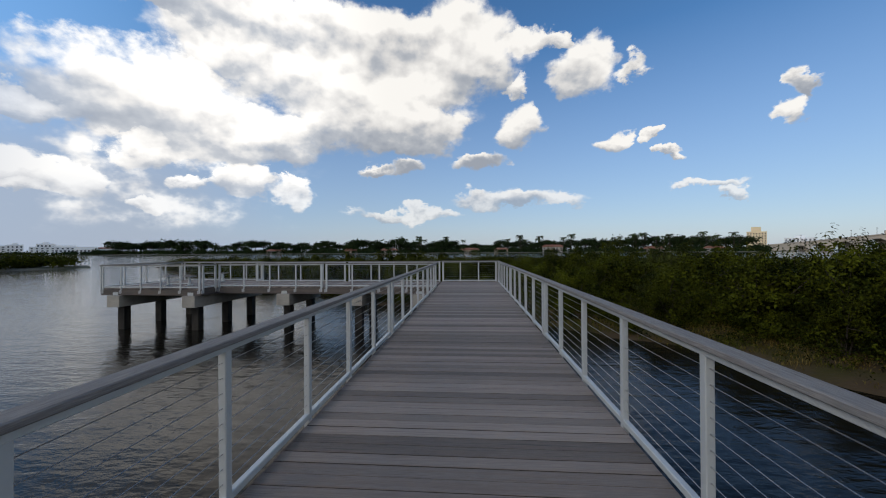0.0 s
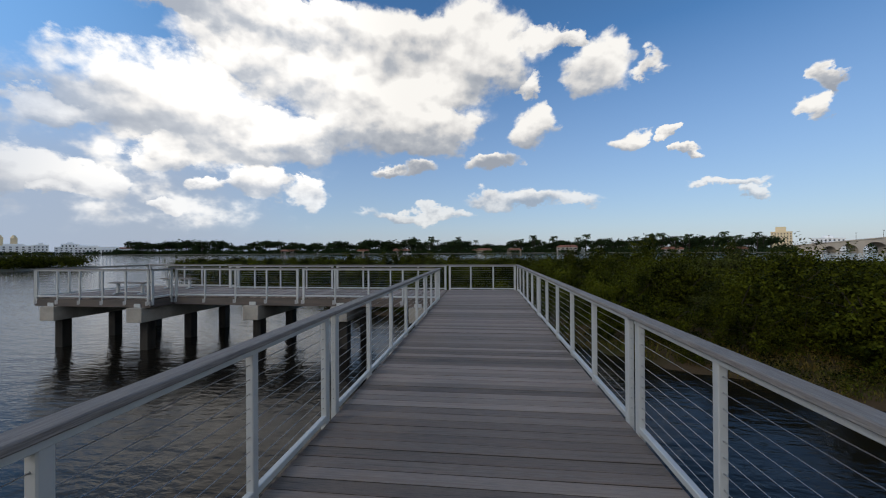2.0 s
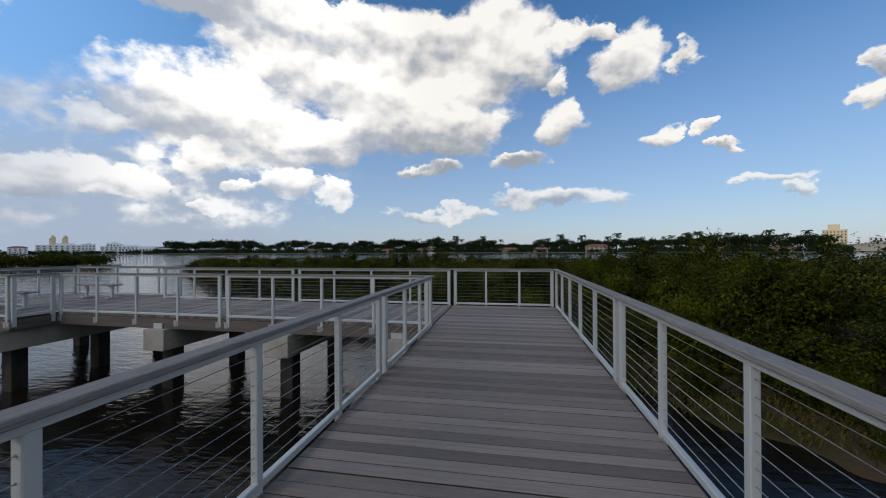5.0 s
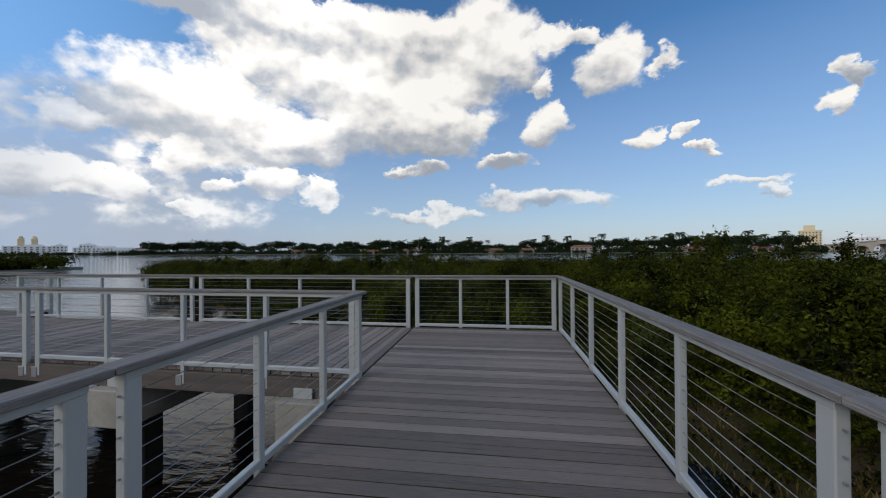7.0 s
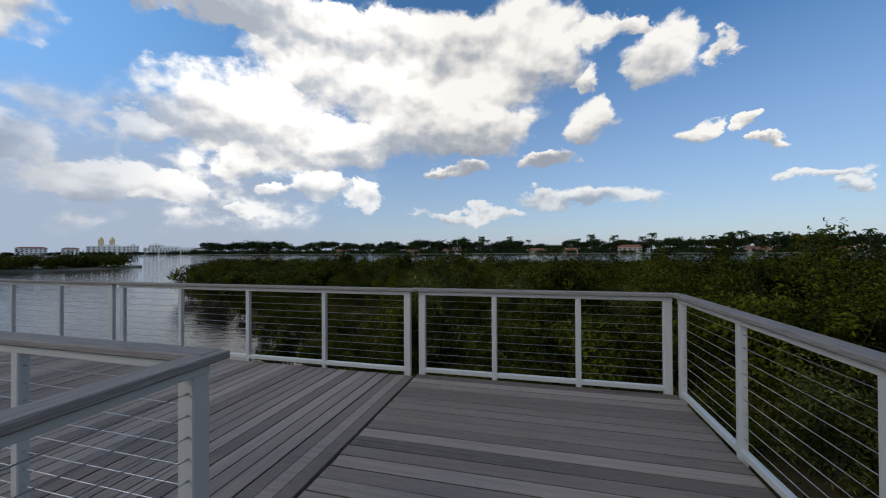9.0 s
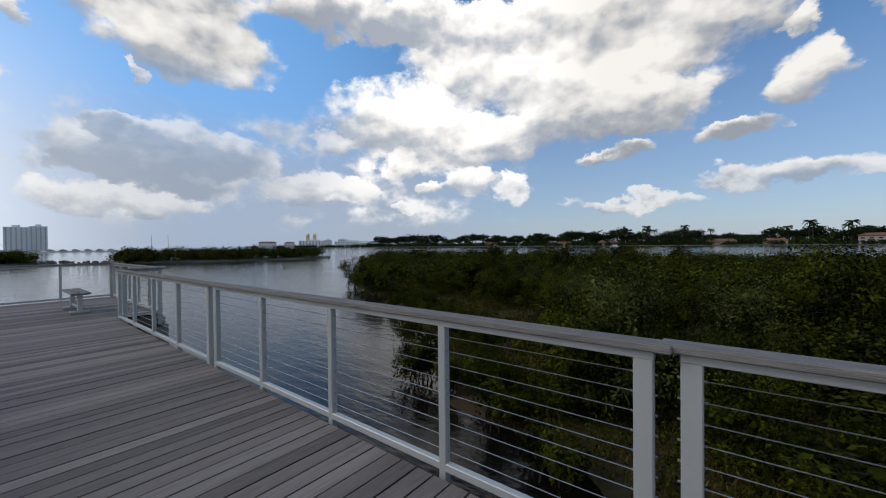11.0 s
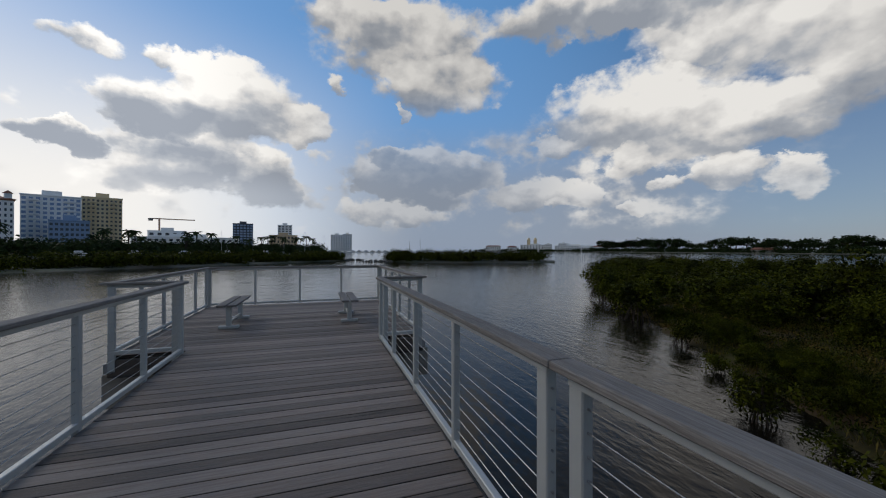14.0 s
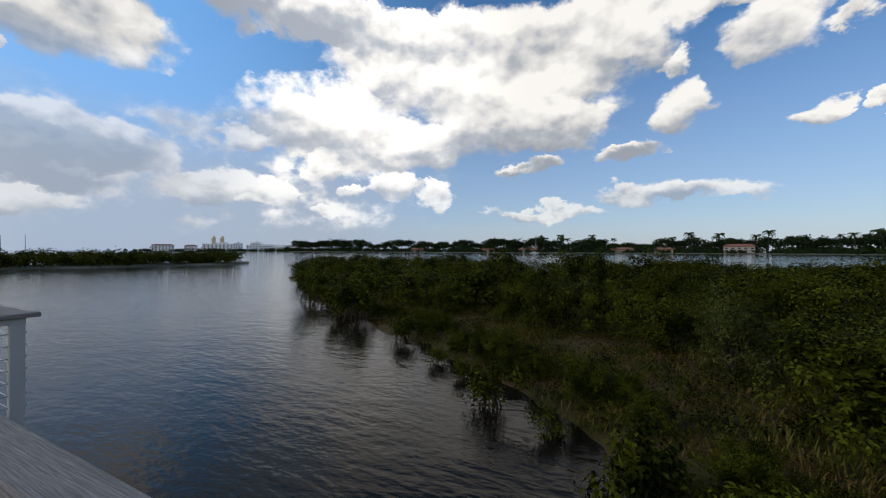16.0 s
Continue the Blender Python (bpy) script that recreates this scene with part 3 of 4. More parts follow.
def shrub_meshes(seed, count, leaf, height, radius, mat, upright=0.0):
    """Stems and crown of one kind of shrub, standing at the origin."""
    rng = np.random.default_rng(seed)
    blobs, bm = [], bmesh.new()
    stems = int(rng.integers(6, 9))
    for k in range(stems):
        a = k / stems * 6.283 + rng.uniform(-0.4, 0.4)
        out = radius * rng.uniform(0.15, 0.78) * (1 - 0.5 * upright)
        top = height * rng.uniform(0.52, 0.86) * (1 - 0.25 * out / radius)
        tip = Vector((math.cos(a) * out, math.sin(a) * out, top))
        mid = Vector((tip.x * 0.35, tip.y * 0.35, top * 0.5)) + Vector(rng.normal(0, 0.06, 3))
        tube_into(bm, (tip.x * 0.08, tip.y * 0.08, -0.12), mid, 0.030, 0.020, 6)
        tube_into(bm, mid, tip, 0.020, 0.008, 5)
        s = radius * rng.uniform(0.26, 0.42)
        blobs.append((np.array(tip), np.array((s, s, s * rng.uniform(0.6, 0.95) * (1 + upright)))))
        for j in range(3):
            t2 = mid.lerp(tip, 0.5) + Vector(rng.normal(0, 0.26, 3)) * radius
            t2.z = max(0.22 * height, t2.z)
            tube_into(bm, mid.lerp(tip, 0.3), t2, 0.011, 0.005, 4)
            s = radius * rng.uniform(0.16, 0.28)
            blobs.append((np.array(t2), np.array((s, s, s * 0.85))))
    for k in range(7):
        a, r = k * 0.9 + rng.uniform(-0.2, 0.2), radius * rng.uniform(0.45, 0.8)
        s = radius * rng.uniform(0.22, 0.32)
        blobs.append((np.array((math.cos(a) * r, math.sin(a) * r, height * rng.uniform(0.12, 0.26))), np.array((s, s, s * 0.9))))
    pts, out = blob_points(count, blobs, rng)
    # whole sprigs stand out of the outline
    sprig = rng.integers(0, len(blobs), 46)
    extra = []
    for k in sprig:
        c, r = blobs[k]
        v = rng.normal(0, 1, 3)
        v[2] = abs(v[2]) * (1.0 + upright)
        v /= np.linalg.norm(v)
        base = c + v * r * 0.8
        for t in np.linspace(0, 1, 9):
            extra.append((base + v * t * radius * 0.20, v))
    pts = np.concatenate([pts, np.array([e[0] for e in extra]) + rng.normal(0, 0.012, (len(extra), 3))])
    out = np.concatenate([out, np.array([e[1] for e in extra])])
    pts[:, 2] = np.maximum(pts[:, 2], 0.05)
    inner, inner_out = blob_points(1500, blobs, rng)
    mid = np.array([0, 0, height * 0.45])
    inner = mid + (inner - mid) * 0.62
    inner[:, 2] = np.maximum(inner[:, 2], 0.05)
    both = np.concatenate([leaves(pts, out, leaf, leaf * (0.42 if upright else 0.5), rng), leaves(inner, inner_out, *((0.10, 0.05) if upright else (0.125, 0.08)), rng)])
    crown = quads_mesh("crown", both, mat)
    stem = bpy.data.meshes.new("trunk")
    bm.to_mesh(stem)
    bm.free()
    stem.materials.append(M_BARK)
    return stem, crown


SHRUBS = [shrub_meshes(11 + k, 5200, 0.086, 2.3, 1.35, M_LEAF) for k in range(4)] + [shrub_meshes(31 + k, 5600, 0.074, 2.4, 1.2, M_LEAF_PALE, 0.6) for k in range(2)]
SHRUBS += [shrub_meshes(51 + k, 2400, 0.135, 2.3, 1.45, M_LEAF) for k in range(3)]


def plant(kind, x, y, scale, tall, label, category="mangrove", group="mangrove shrubs", z=None):
    stem, crown = SHRUBS[kind]
    root = tagged(new("mangrove_shrub"), label, category, group)
    root.matrix_basis = Matrix.Translation((x, y, land_height(x, y) - 0.02 if z is None else z)) @ Matrix.Rotation(RNG.uniform(0, 6.28), 4, "Z") @ Matrix.Diagonal((scale, scale, scale * tall, 1))
    mesh_part("trunk", stem, root)
    mesh_part("crown", crown, root)
    return root


placed = []


def free(x, y, gap):
    return all((x - a) ** 2 + (y - b) ** 2 > gap * gap for a, b in placed)


def in_clear_path(x, y):
    """Ground kept low: the pier's own strip and the grassy flat along the water."""
    if -4.0 < x < (4.2 if y < 13 else 3.7) and y < 22.3:
        return True
    return noise.noise((x * 0.33, y * 0.33, 4.0)) < -0.26


tries = 0
while len(placed) < 310 and tries < 16000:
    tries += 1
    x, y = RNG.uniform(-74, 46), RNG.uniform(0, 88)
    if len(placed) < 215 and tries < 9000:
        x, y = RNG.uniform(-26, 26), RNG.uniform(4, 46)
    d = shore_distance(np.array([x]), np.array([y]))[0]
    far = math.hypot(x, y - 14)
    # the flat beside the water is wide to the west and narrow by the walkway
    flat = 0.7 if x < -22 else 3.0 if x < -15 else 4.4 if x < -4 else 1.4
    if d < flat or in_clear_path(x, y) or not free(x, y, 1.95 if far < 30 else 2.6):
        continue
    placed.append((x, y))
    pale = RNG.random() < 0.16
    kind = int(RNG.integers(4, 6)) if pale else int(RNG.integers(0, 4))
    grow = 0.92 + 0.32 * min(1.0, max(0.0, (d - flat) / 5.0)) + RNG.uniform(-0.26, 0.22)
    if x > 7:
        grow *= RNG.uniform(0.92, 1.0 + 0.14 * min(1.0, (x - 7) / 6.0))
    if far > 26:
        kind = int(RNG.integers(6, 9))
    if far > 30:
        grow *= 1.25
    plant(kind, x, y, grow, RNG.uniform(0.72, 1.14) / (1.5 if far > 30 else 1.0),
          "pale silver-green shrub standing among the mangroves" if pale else "dense dark-green mangrove shrub on the muddy bank")


# low bushes along the wet edge of the flat
edge_count = 0
while edge_count < 46:
    x, y = RNG.uniform(-19, -2.5), RNG.uniform(20.5, 38)
    d = shore_distance(np.array([x]), np.array([y]))[0]
    if 0.3 < d < 1.9 and not (-4.0 < x and y < 22.4):
        plant(int(RNG.integers(0, 4)), x, y, RNG.uniform(0.24, 0.46), RNG.uniform(0.8, 1.2), "low green mangrove bush at the wet edge of the flat", group="low mangrove bushes")
        edge_count += 1
edge_count = 0
while edge_count < 12:
    x, y = RNG.uniform(2.3, 6.5), RNG.uniform(13.5, 24)
    if shore_distance(np.array([x]), np.array([y]))[0] > 0.25:
        plant(int(RNG.integers(0, 4)), x, y, RNG.uniform(0.26, 0.5), RNG.uniform(0.8, 1.2), "low green mangrove bush beside the boardwalk railing", group="low mangrove bushes")
        edge_count += 1
plant(4, -2.9, 25.8, 1.25, 1.15, "tall pale silver-green shrub beside the grassy flat")
for x, y, size in ((10.6, 15.2, 1.42), (12.8, 13.6, 1.5), (13.4, 17.0, 1.55), (9.4, 19.2, 1.3), (15.6, 15.0, 1.6), (11.6, 20.6, 1.45), (12.2, 11.4, 1.35)):
    plant(int(RNG.integers(0, 4)), x, y, size, 1.05, "tall dense dark-green mangrove beside the tidal creek", group="tall mangroves")
plant(5, -3.2, 28.0, 1.0, 1.1, "pale silver-green shrub standing among the mangroves")


def make_far_growth():
    """The joined thicket over the rest of the bank, too far off to tell bush from bush."""
    rng = np.random.default_rng(17)
    n = 2600
    px, py = rng.uniform(-74, 60, n), rng.uniform(8, 88, n)
    d = shore_distance(px, py)
    far = np.hypot(px, py - 14)
    keep = (d > 0.9) & (far > 27)
    pts, out = [], []
    for x, y, dd in list(zip(px[keep], py[keep], d[keep]))[:420]:
        h = rng.uniform(1.3, 2.1) * min(1.0, 0.55 + 0.12 * dd)
        for j in range(4):
            r = rng.uniform(0.5, 0.95)
            c = np.array((x + rng.normal(0, 0.8), y + rng.normal(0, 0.8), WATER + 0.4 + h * rng.uniform(0.3, 0.75)))
            q, v = blob_points(55, [(c, np.full(3, r))], rng)
            q[:, 2] = np.maximum(q[:, 2], WATER + 0.3)
            pts.append(q)
            out.append(v)
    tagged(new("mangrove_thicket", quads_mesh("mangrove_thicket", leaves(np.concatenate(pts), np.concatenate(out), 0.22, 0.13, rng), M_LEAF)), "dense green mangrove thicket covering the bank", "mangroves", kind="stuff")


make_far_growth()


def prop_rooted(x, y, size, seed):
    """A small mangrove standing in the water on arched prop roots."""
    rng = np.random.default_rng(seed)
    root = tagged(new("young_mangrove"), "small green mangrove on arched prop roots in shallow water", "mangrove", "young mangroves in the water")
    root.matrix_basis = Matrix.Translation((x, y, WATER - 0.15)) @ Matrix.Diagonal((size, size, size, 1))
    bm = bmesh.new()
    tube_into(bm, (0, 0, 0.35), (0.03, 0.02, 0.95), 0.035, 0.02, 6)
    part("trunk", bm, M_BARK, root)
    for k in range(9):
        a = k * 0.7 + rng.uniform(-0.2, 0.2)
        r = rng.uniform(0.2, 0.42)
        bm = bmesh.new()
        p = [Vector((math.cos(a) * r * t, math.sin(a) * r * t, 0.62 * (1 - t ** 2.2) - 0.1 * t)) for t in (0, 0.35, 0.7, 0.9, 1.0)]
        for q0, q1 in zip(p, p[1:]):
            tube_into(bm, q0, q1, 0.016, 0.014, 5)
        part("prop_root", bm, M_BARK, root)
    blobs = [(np.array((rng.normal(0, 0.22), rng.normal(0, 0.22), rng.uniform(0.42, 1.0))), np.full(3, rng.uniform(0.22, 0.36))) for k in range(10)]
    pts, out = blob_points(1100, blobs, rng)
    mesh_part("crown", quads_mesh("crown", leaves(pts, out, 0.10, 0.05, rng), M_LEAF), root)


for k, (x, y, s) in enumerate(((-26.6, 38.4, 1.9), (-24.6, 37.2, 1.2), (-20.6, 34.9, 1.6), (-19.2, 34.1, 1.7), (-15.0, 31.6, 0.95), (-12.5, 29.8, 0.6), (-10.1, 27.4, 1.0), (-11.4, 29.0, 0.6), (-7.45, 25.0, 1.15), (-6.3, 24.6, 0.9), (-4.8, 24.0, 0.85), (-8.7, 26.7, 0.6), (-3.4, 23.2, 0.9))):
    prop_rooted(x, y, s, 100 + k)


def make_undergrowth():
    """Low marsh grass and seedlings over the open flat, as one growth."""
    rng = np.random.default_rng(5)
    n = 90000
    px, py = rng.uniform(-40, 14, n), rng.uniform(4, 52, n)
    d = shore_distance(px, py)
    keep = (d > 0.15) & (d < 6.5)
    px, py = px[keep], py[keep]
    clump = np.array([noise.noise((float(a) * 0.5, float(b) * 0.5, 2.0)) for a, b in zip(px, py)])
    keep = clump > -0.30
    px, py, clump = px[keep], py[keep], clump[keep]
    quads = []
    for a, b, c in zip(px, py, clump):
        z = land_height(a, b)
        h = 0.14 + 0.26 * (c + 0.2) * rng.uniform(0.6, 1.3)
        for k in range(5):
            t = rng.uniform(0, 6.283)
            o = np.array((a + rng.normal(0, 0.12), b + rng.normal(0, 0.12), z - 0.02))
            tip = o + np.array((math.cos(t) * h * 0.5, math.sin(t) * h * 0.5, h * rng.uniform(0.6, 1.1)))
            side = np.array((-math.sin(t), math.cos(t), 0)) * 0.014
            mid = (o + tip) / 2 + np.array((0, 0, h * 0.12))
            quads.append((o, mid + side, tip, mid - side))
    tagged(new("marsh_grass", quads_mesh("marsh_grass", quads, M_GRASS)), "low brown-green marsh grass on the muddy flat", "grass", kind="stuff")
    # leafy seedlings along the edge
    keep = (shore_distance(px, py) < 5.5) & (rng.random(len(px)) < 0.46)
    pts, out = [], []
    for a, b in zip(px[keep], py[keep]):
        z, h = land_height(a, b), rng.uniform(0.2, 0.55)
        for k in range(14):
            v = rng.normal(0, 1, 3)
            v[2] = abs(v[2])
            v /= np.linalg.norm(v)
            pts.append((a + v[0] * 0.15, b + v[1] * 0.15, z + h * rng.uniform(0.3, 1.0)))
            out.append(v)
    tagged(new("mangrove_seedlings", quads_mesh("mangrove_seedlings", leaves(np.array(pts), np.array(out), 0.075, 0.04, rng), M_LEAF)), "low leafy mangrove seedlings along the water's edge", "seedlings", kind="stuff")


make_undergrowth()

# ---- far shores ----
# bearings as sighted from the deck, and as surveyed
SIGHTED = (-62, -50, -38, -30.1, -11.8, 0.2, 10.3, 23.2, 34.5, 46.4, 52.2, 60, 72, 79.9, 89, 95, 108, 117, 124, 129.4, 140, 150, 300)
TRUE = (-80, -64, -47, -36.7, -12.3, 0.1, 11.1, 25.4, 39.6, 48.5, 56, 66, 77, 84.2, 93.5, 99.9, 114.7, 125.9, 136.2, 142.3, 152, 160, 300)


def polar(az, r, z=0.0):
    a = radians(float(np.interp(az, SIGHTED, TRUE)))
    t = min(1.0, max(0.0, (az - 40) / 40))
    return Vector((-1.0 - 3.2 * t - math.sin(a) * r, 8.0 + 11.0 * t + math.cos(a) * r, z))


M_SAND = material("far_bank", (0.085, 0.08, 0.055), rough=0.9, vary=0.3, scale=0.1, fine=1.5, bump=0.4, bump_distance=0.3, second=(0.045, 0.055, 0.025))
M_SEAWALL = material("seawall_concrete", (0.15, 0.145, 0.13), rough=0.85, vary=0.25, scale=0.2, fine=2.0, bump=0.2)
M_TAN = material("tan_stucco", (0.62, 0.47, 0.30), rough=0.85, vary=0.1, scale=0.1, fine=1.0, bump=0.1)
M_BROWN = material("brown_stucco", (0.46, 0.30, 0.21), rough=0.85, vary=0.12, scale=0.1, fine=1.0, bump=0.1)
M_WHITE = material("white_stucco", (0.82, 0.82, 0.80), rough=0.8, vary=0.06, scale=0.1, fine=1.0, bump=0.1)
M_GREYWALL = material("grey_facade", (0.46, 0.48, 0.50), rough=0.7, vary=0.08, scale=0.1, fine=1.0, bump=0.1)
M_YELLOW = material("yellow_stucco", (0.72, 0.58, 0.36), rough=0.85, vary=0.08, scale=0.1, fine=1.0, bump=0.1)
M_BLUEWALL = material("blue_glass_facade", (0.20, 0.30, 0.46), rough=0.3, vary=0.1, scale=0.1, fine=1.0, bump=0.05)
M_SLATE = material("dark_glass_facade", (0.045, 0.06, 0.08), rough=0.25, vary=0.1, scale=0.1, fine=1.0, bump=0.05)
M_PANE = material("dark_window_glass", (0.035, 0.042, 0.052), rough=0.15, vary=0.2, scale=0.3, fine=2.0, bump=0, objects=0.5)
M_ROOF = material("red_tile_roof", (0.24, 0.10, 0.06), rough=0.85, vary=0.2, scale=0.3, fine=3.0, bump=0.3)
M_BRIDGE = material("cream_bridge_concrete", (0.50, 0.43, 0.34), rough=0.85, vary=0.15, scale=0.08, fine=0.8, bump=0.1, second=(0.42, 0.36, 0.29))
M_HULL = material("white_boat_hull", (0.70, 0.70, 0.68), rough=0.35, vary=0.06, scale=0.5, fine=4.0, bump=0)
M_DARKHULL = material("navy_boat_hull", (0.03, 0.035, 0.05), rough=0.4, vary=0.1, scale=0.5, fine=4.0, bump=0)


def shore_strip(label, rows, height=0.8):
    """A strip of land between two distances over a range of bearings: rows of (bearing, near, far)."""
    bm = bmesh.new()
    rings = []
    for az, near, deep in rows:
        rings.append([bm.verts.new(polar(az, near - 4, WATER - 0.6)), bm.verts.new(polar(az, near + 1, WATER + height * 0.7)), bm.verts.new(polar(az, near + 12, WATER + height)), bm.verts.new(polar(az, deep, WATER + height)), bm.verts.new(polar(az, deep + 6, WATER - 0.8))])
    for p, q in zip(rings, rings[1:]):
        for k in range(4):
            bm.faces.new((p[k], p[k + 1], q[k + 1], q[k]))
    bmesh.ops.recalc_face_normals(bm, faces=bm.faces)
    tagged(part("ground", bm, M_SAND), label, "shore", kind="structure")


def north_range(az):
    return 480 + max(0.0, az - 14) ** 1.25 * 4.2 + 230 * min(1.0, max(0.0, (-31 - az) / 3))


def curve_rows(az0, az1, step, near, depth):
    n = int(abs(az1 - az0) / step)
    return [(az0 + (az1 - az0) * k / n, near(az0 + (az1 - az0) * k / n), near(az0 + (az1 - az0) * k / n) + depth) for k in range(n + 1)]


shore_strip("low far bank under the treeline across the lagoon", curve_rows(58, -62, 2, north_range, 160))
shore_strip("low city waterfront bank behind the moored boats", curve_rows(140, 82, 2, lambda a: 165 + max(0, 108 - a) * 4.0, 380))
shore_strip("distant bank closing the lagoon behind the pier", curve_rows(300, 142, 3, lambda a: 260, 200))

SEAWALL = bmesh.new()
for k in range(30):
    a0, a1 = 138 - k * 1.0, 137 - k * 1.0
    p, q = polar(a0, 163 + max(0, 108 - a0) * 4), polar(a1, 163 + max(0, 108 - a1) * 4)
    d = q - p
    box_into(SEAWALL, (d.length + 0.1, 0.6, 1.7), (p + q) / 2 + Vector((0, 0, WATER + 0.6)), 0, Matrix.Rotation(math.atan2(d.y, d.x), 4, "Z"))
tagged(part("sea_wall", SEAWALL, M_SEAWALL), "long pale concrete sea wall along the waterfront", "sea wall", kind="structure")


def tree_meshes(seed, height, spread, count=520, leaf=1.1, mat=M_LEAF_DARK):
    rng = np.random.default_rng(seed)
    bm = bmesh.new()
    tube_into(bm, (0, 0, -0.3), (0.2, 0.1, height * 0.45), 0.45, 0.30, 7)
    blobs = []
    for k in range(9):
        a = k * 0.7 + rng.uniform(-0.3, 0.3)
        r = spread * rng.uniform(0.2, 0.75)
        tip = Vector((math.cos(a) * r, math.sin(a) * r, height * rng.uniform(0.55, 0.82)))
        tube_into(bm, (0.2, 0.1, height * 0.40), tip, 0.22, 0.08, 5)
        s = spread * rng.uniform(0.32, 0.5)
        blobs.append((np.array(tip), np.array((s, s, s * 0.62))))
    trunk = bpy.data.meshes.new("trunk")
    bm.to_mesh(trunk)
    bm.free()
    trunk.materials.append(M_BARK)
    pts, out = blob_points(count, blobs, rng)
    return trunk, quads_mesh("crown", leaves(pts, out, leaf, leaf * 0.75, rng), mat)


def palm_meshes(seed, height):
    rng = np.random.default_rng(seed)
    bm = bmesh.new()
    bend = rng.uniform(-0.5, 0.5)
    pts = [Vector((bend * t * t, 0.2 * t, height * t)) for t in (0, 0.35, 0.7, 1.0)]
    for p, q in zip(pts, pts[1:]):
        tube_into(bm, p, q, 0.20, 0.16, 6)
    trunk = bpy.data.meshes.new("trunk")
    bm.to_mesh(trunk)
    bm.free()
    trunk.materials.append(M_BARK)
    quads = []
    for k in range(22):
        a, up = rng.uniform(0, 6.283), rng.uniform(-0.5, 1.1)
        d = np.array((math.cos(a), math.sin(a), 0))
        s = np.array((-math.sin(a), math.cos(a), 0))
        o = np.array(pts[-1])
        prev, ln = o, 2.6
        for j in range(4):
            t = (j + 1) / 4
            nxt = o + d * ln * t * 0.9 + np.array((0, 0, up * ln * t * 0.7 - 1.5 * t * t))
            w0, w1 = 0.42 * (1 - 0.2 * j), 0.42 * (0.8 - 0.2 * j) + 0.02
            quads.append((prev + s * w0 + (0, 0, -0.25), nxt + s * w1 + (0, 0, -0.25), nxt, prev))
            quads.append((prev - s * w0 + (0, 0, -0.25), prev, nxt, nxt - s * w1 + (0, 0, -0.25)))
            prev = nxt
    return trunk, quads_mesh("crown", quads, M_PALM)


TREES = [tree_meshes(201 + k, 10.0, 6.5) for k in range(4)]
PALMS = [palm_meshes(301 + k, 9.5) for k in range(3)]
LR = np.random.default_rng(21)


def far_tree(az, r, size, palm=False, flat=1.0):
    trunk, crown = (PALMS if palm else TREES)[int(LR.integers(0, 3 if palm else 4))]
    root = tagged(new("palm_tree" if palm else "broadleaf_tree"), "tall palm with drooping fronds on the far shore" if palm else "dark rounded broadleaf tree on the far shore", "palm" if palm else "tree", "far palms" if palm else "far trees")
    size *= 1.18 if az < 60 else 1.0
    root.matrix_basis = Matrix.Translation(polar(az, r, WATER + 0.7)) @ Matrix.Rotation(LR.uniform(0, 6.28), 4, "Z") @ Matrix.Diagonal((size, size, size * flat, 1))
    mesh_part("trunk", trunk, root)
    mesh_part("crown", crown, root)


def woods(label, bearings, near, low, high, count, seed, depth=30.0, leaf=1.9, mat=None, base=0.6, mound=(3.0, 6.0), back=2.0):
    """A joined belt of foliage: many mounds of leaves along a shore."""
    rng = np.random.default_rng(seed)
    pts, out = [], []
    for k in range(count):
        az = rng.uniform(*bearings)
        p = polar(az, near(az) + rng.uniform(back, depth))
        h = rng.uniform(low, high)
        r = rng.uniform(*mound)
        c = np.array((p.x, p.y, WATER + base + h * 0.5))
        q, v = blob_points(70, [(c, np.array((r, r, h * 0.52)))], rng)
        q[:, 2] = np.maximum(q[:, 2], WATER + base)
        pts.append(q)
        out.append(v)
    pts, out = np.concatenate(pts), np.concatenate(out)
    name = "woods"
    tagged(new(name, quads_mesh(name, leaves(pts, out, leaf, leaf * 0.8, rng), mat or M_LEAF_DARK)), label, "woods", kind="stuff")


woods("dark belt of trees along the far shore", (-31, 46), north_range, 4.0, 9.5, 700, 81, 48.0, back=16.0)
woods("low belt of trees on the distant shore", (45, 60), north_range, 2.5, 6.0, 130, 84)
woods("dark trees behind the bridge", (-62, -32), north_range, 9.0, 16.0, 160, 85)
woods("dark belt of low trees along the city waterfront", (84, 139), lambda a: 168 + max(0, 108 - a) * 4, 3.5, 8.0, 460, 82, 26.0, 1.2)
woods("tall dark trees in front of the office block", (119, 139), lambda a: 172, 7.0, 11.0, 110, 87, 26.0, 1.3)
woods("distant belt of trees behind the pier", (144, 300), lambda a: 262, 6.0, 12.0, 300, 83)
# the residential shore ahead
for k in range(125):
    az = 44 - 74 * (k + LR.uniform(-0.4, 0.4)) / 125
    far_tree(az, north_range(az) + LR.uniform(16, 70), LR.uniform(0.85, 1.7) * (1 + 0.012 * max(0, az - 14)))
for az, s in ((10.3, 2.3), (13.4, 1.95), (16.6, 1.8), (19.8, 1.85), (23.2, 1.7), (26.2, 1.4), (34.5, 1.7), (33.0, 1.4), (-16.5, 1.35), (-20.5, 1.3), (-24.0, 1.45), (-25.6, 1.4), (-27.2, 1.4), (-28.6, 1.35), (-33.5, 1.2), (-35, 1.2)):
    far_tree(az, north_range(az) + 40, s, flat=0.85)
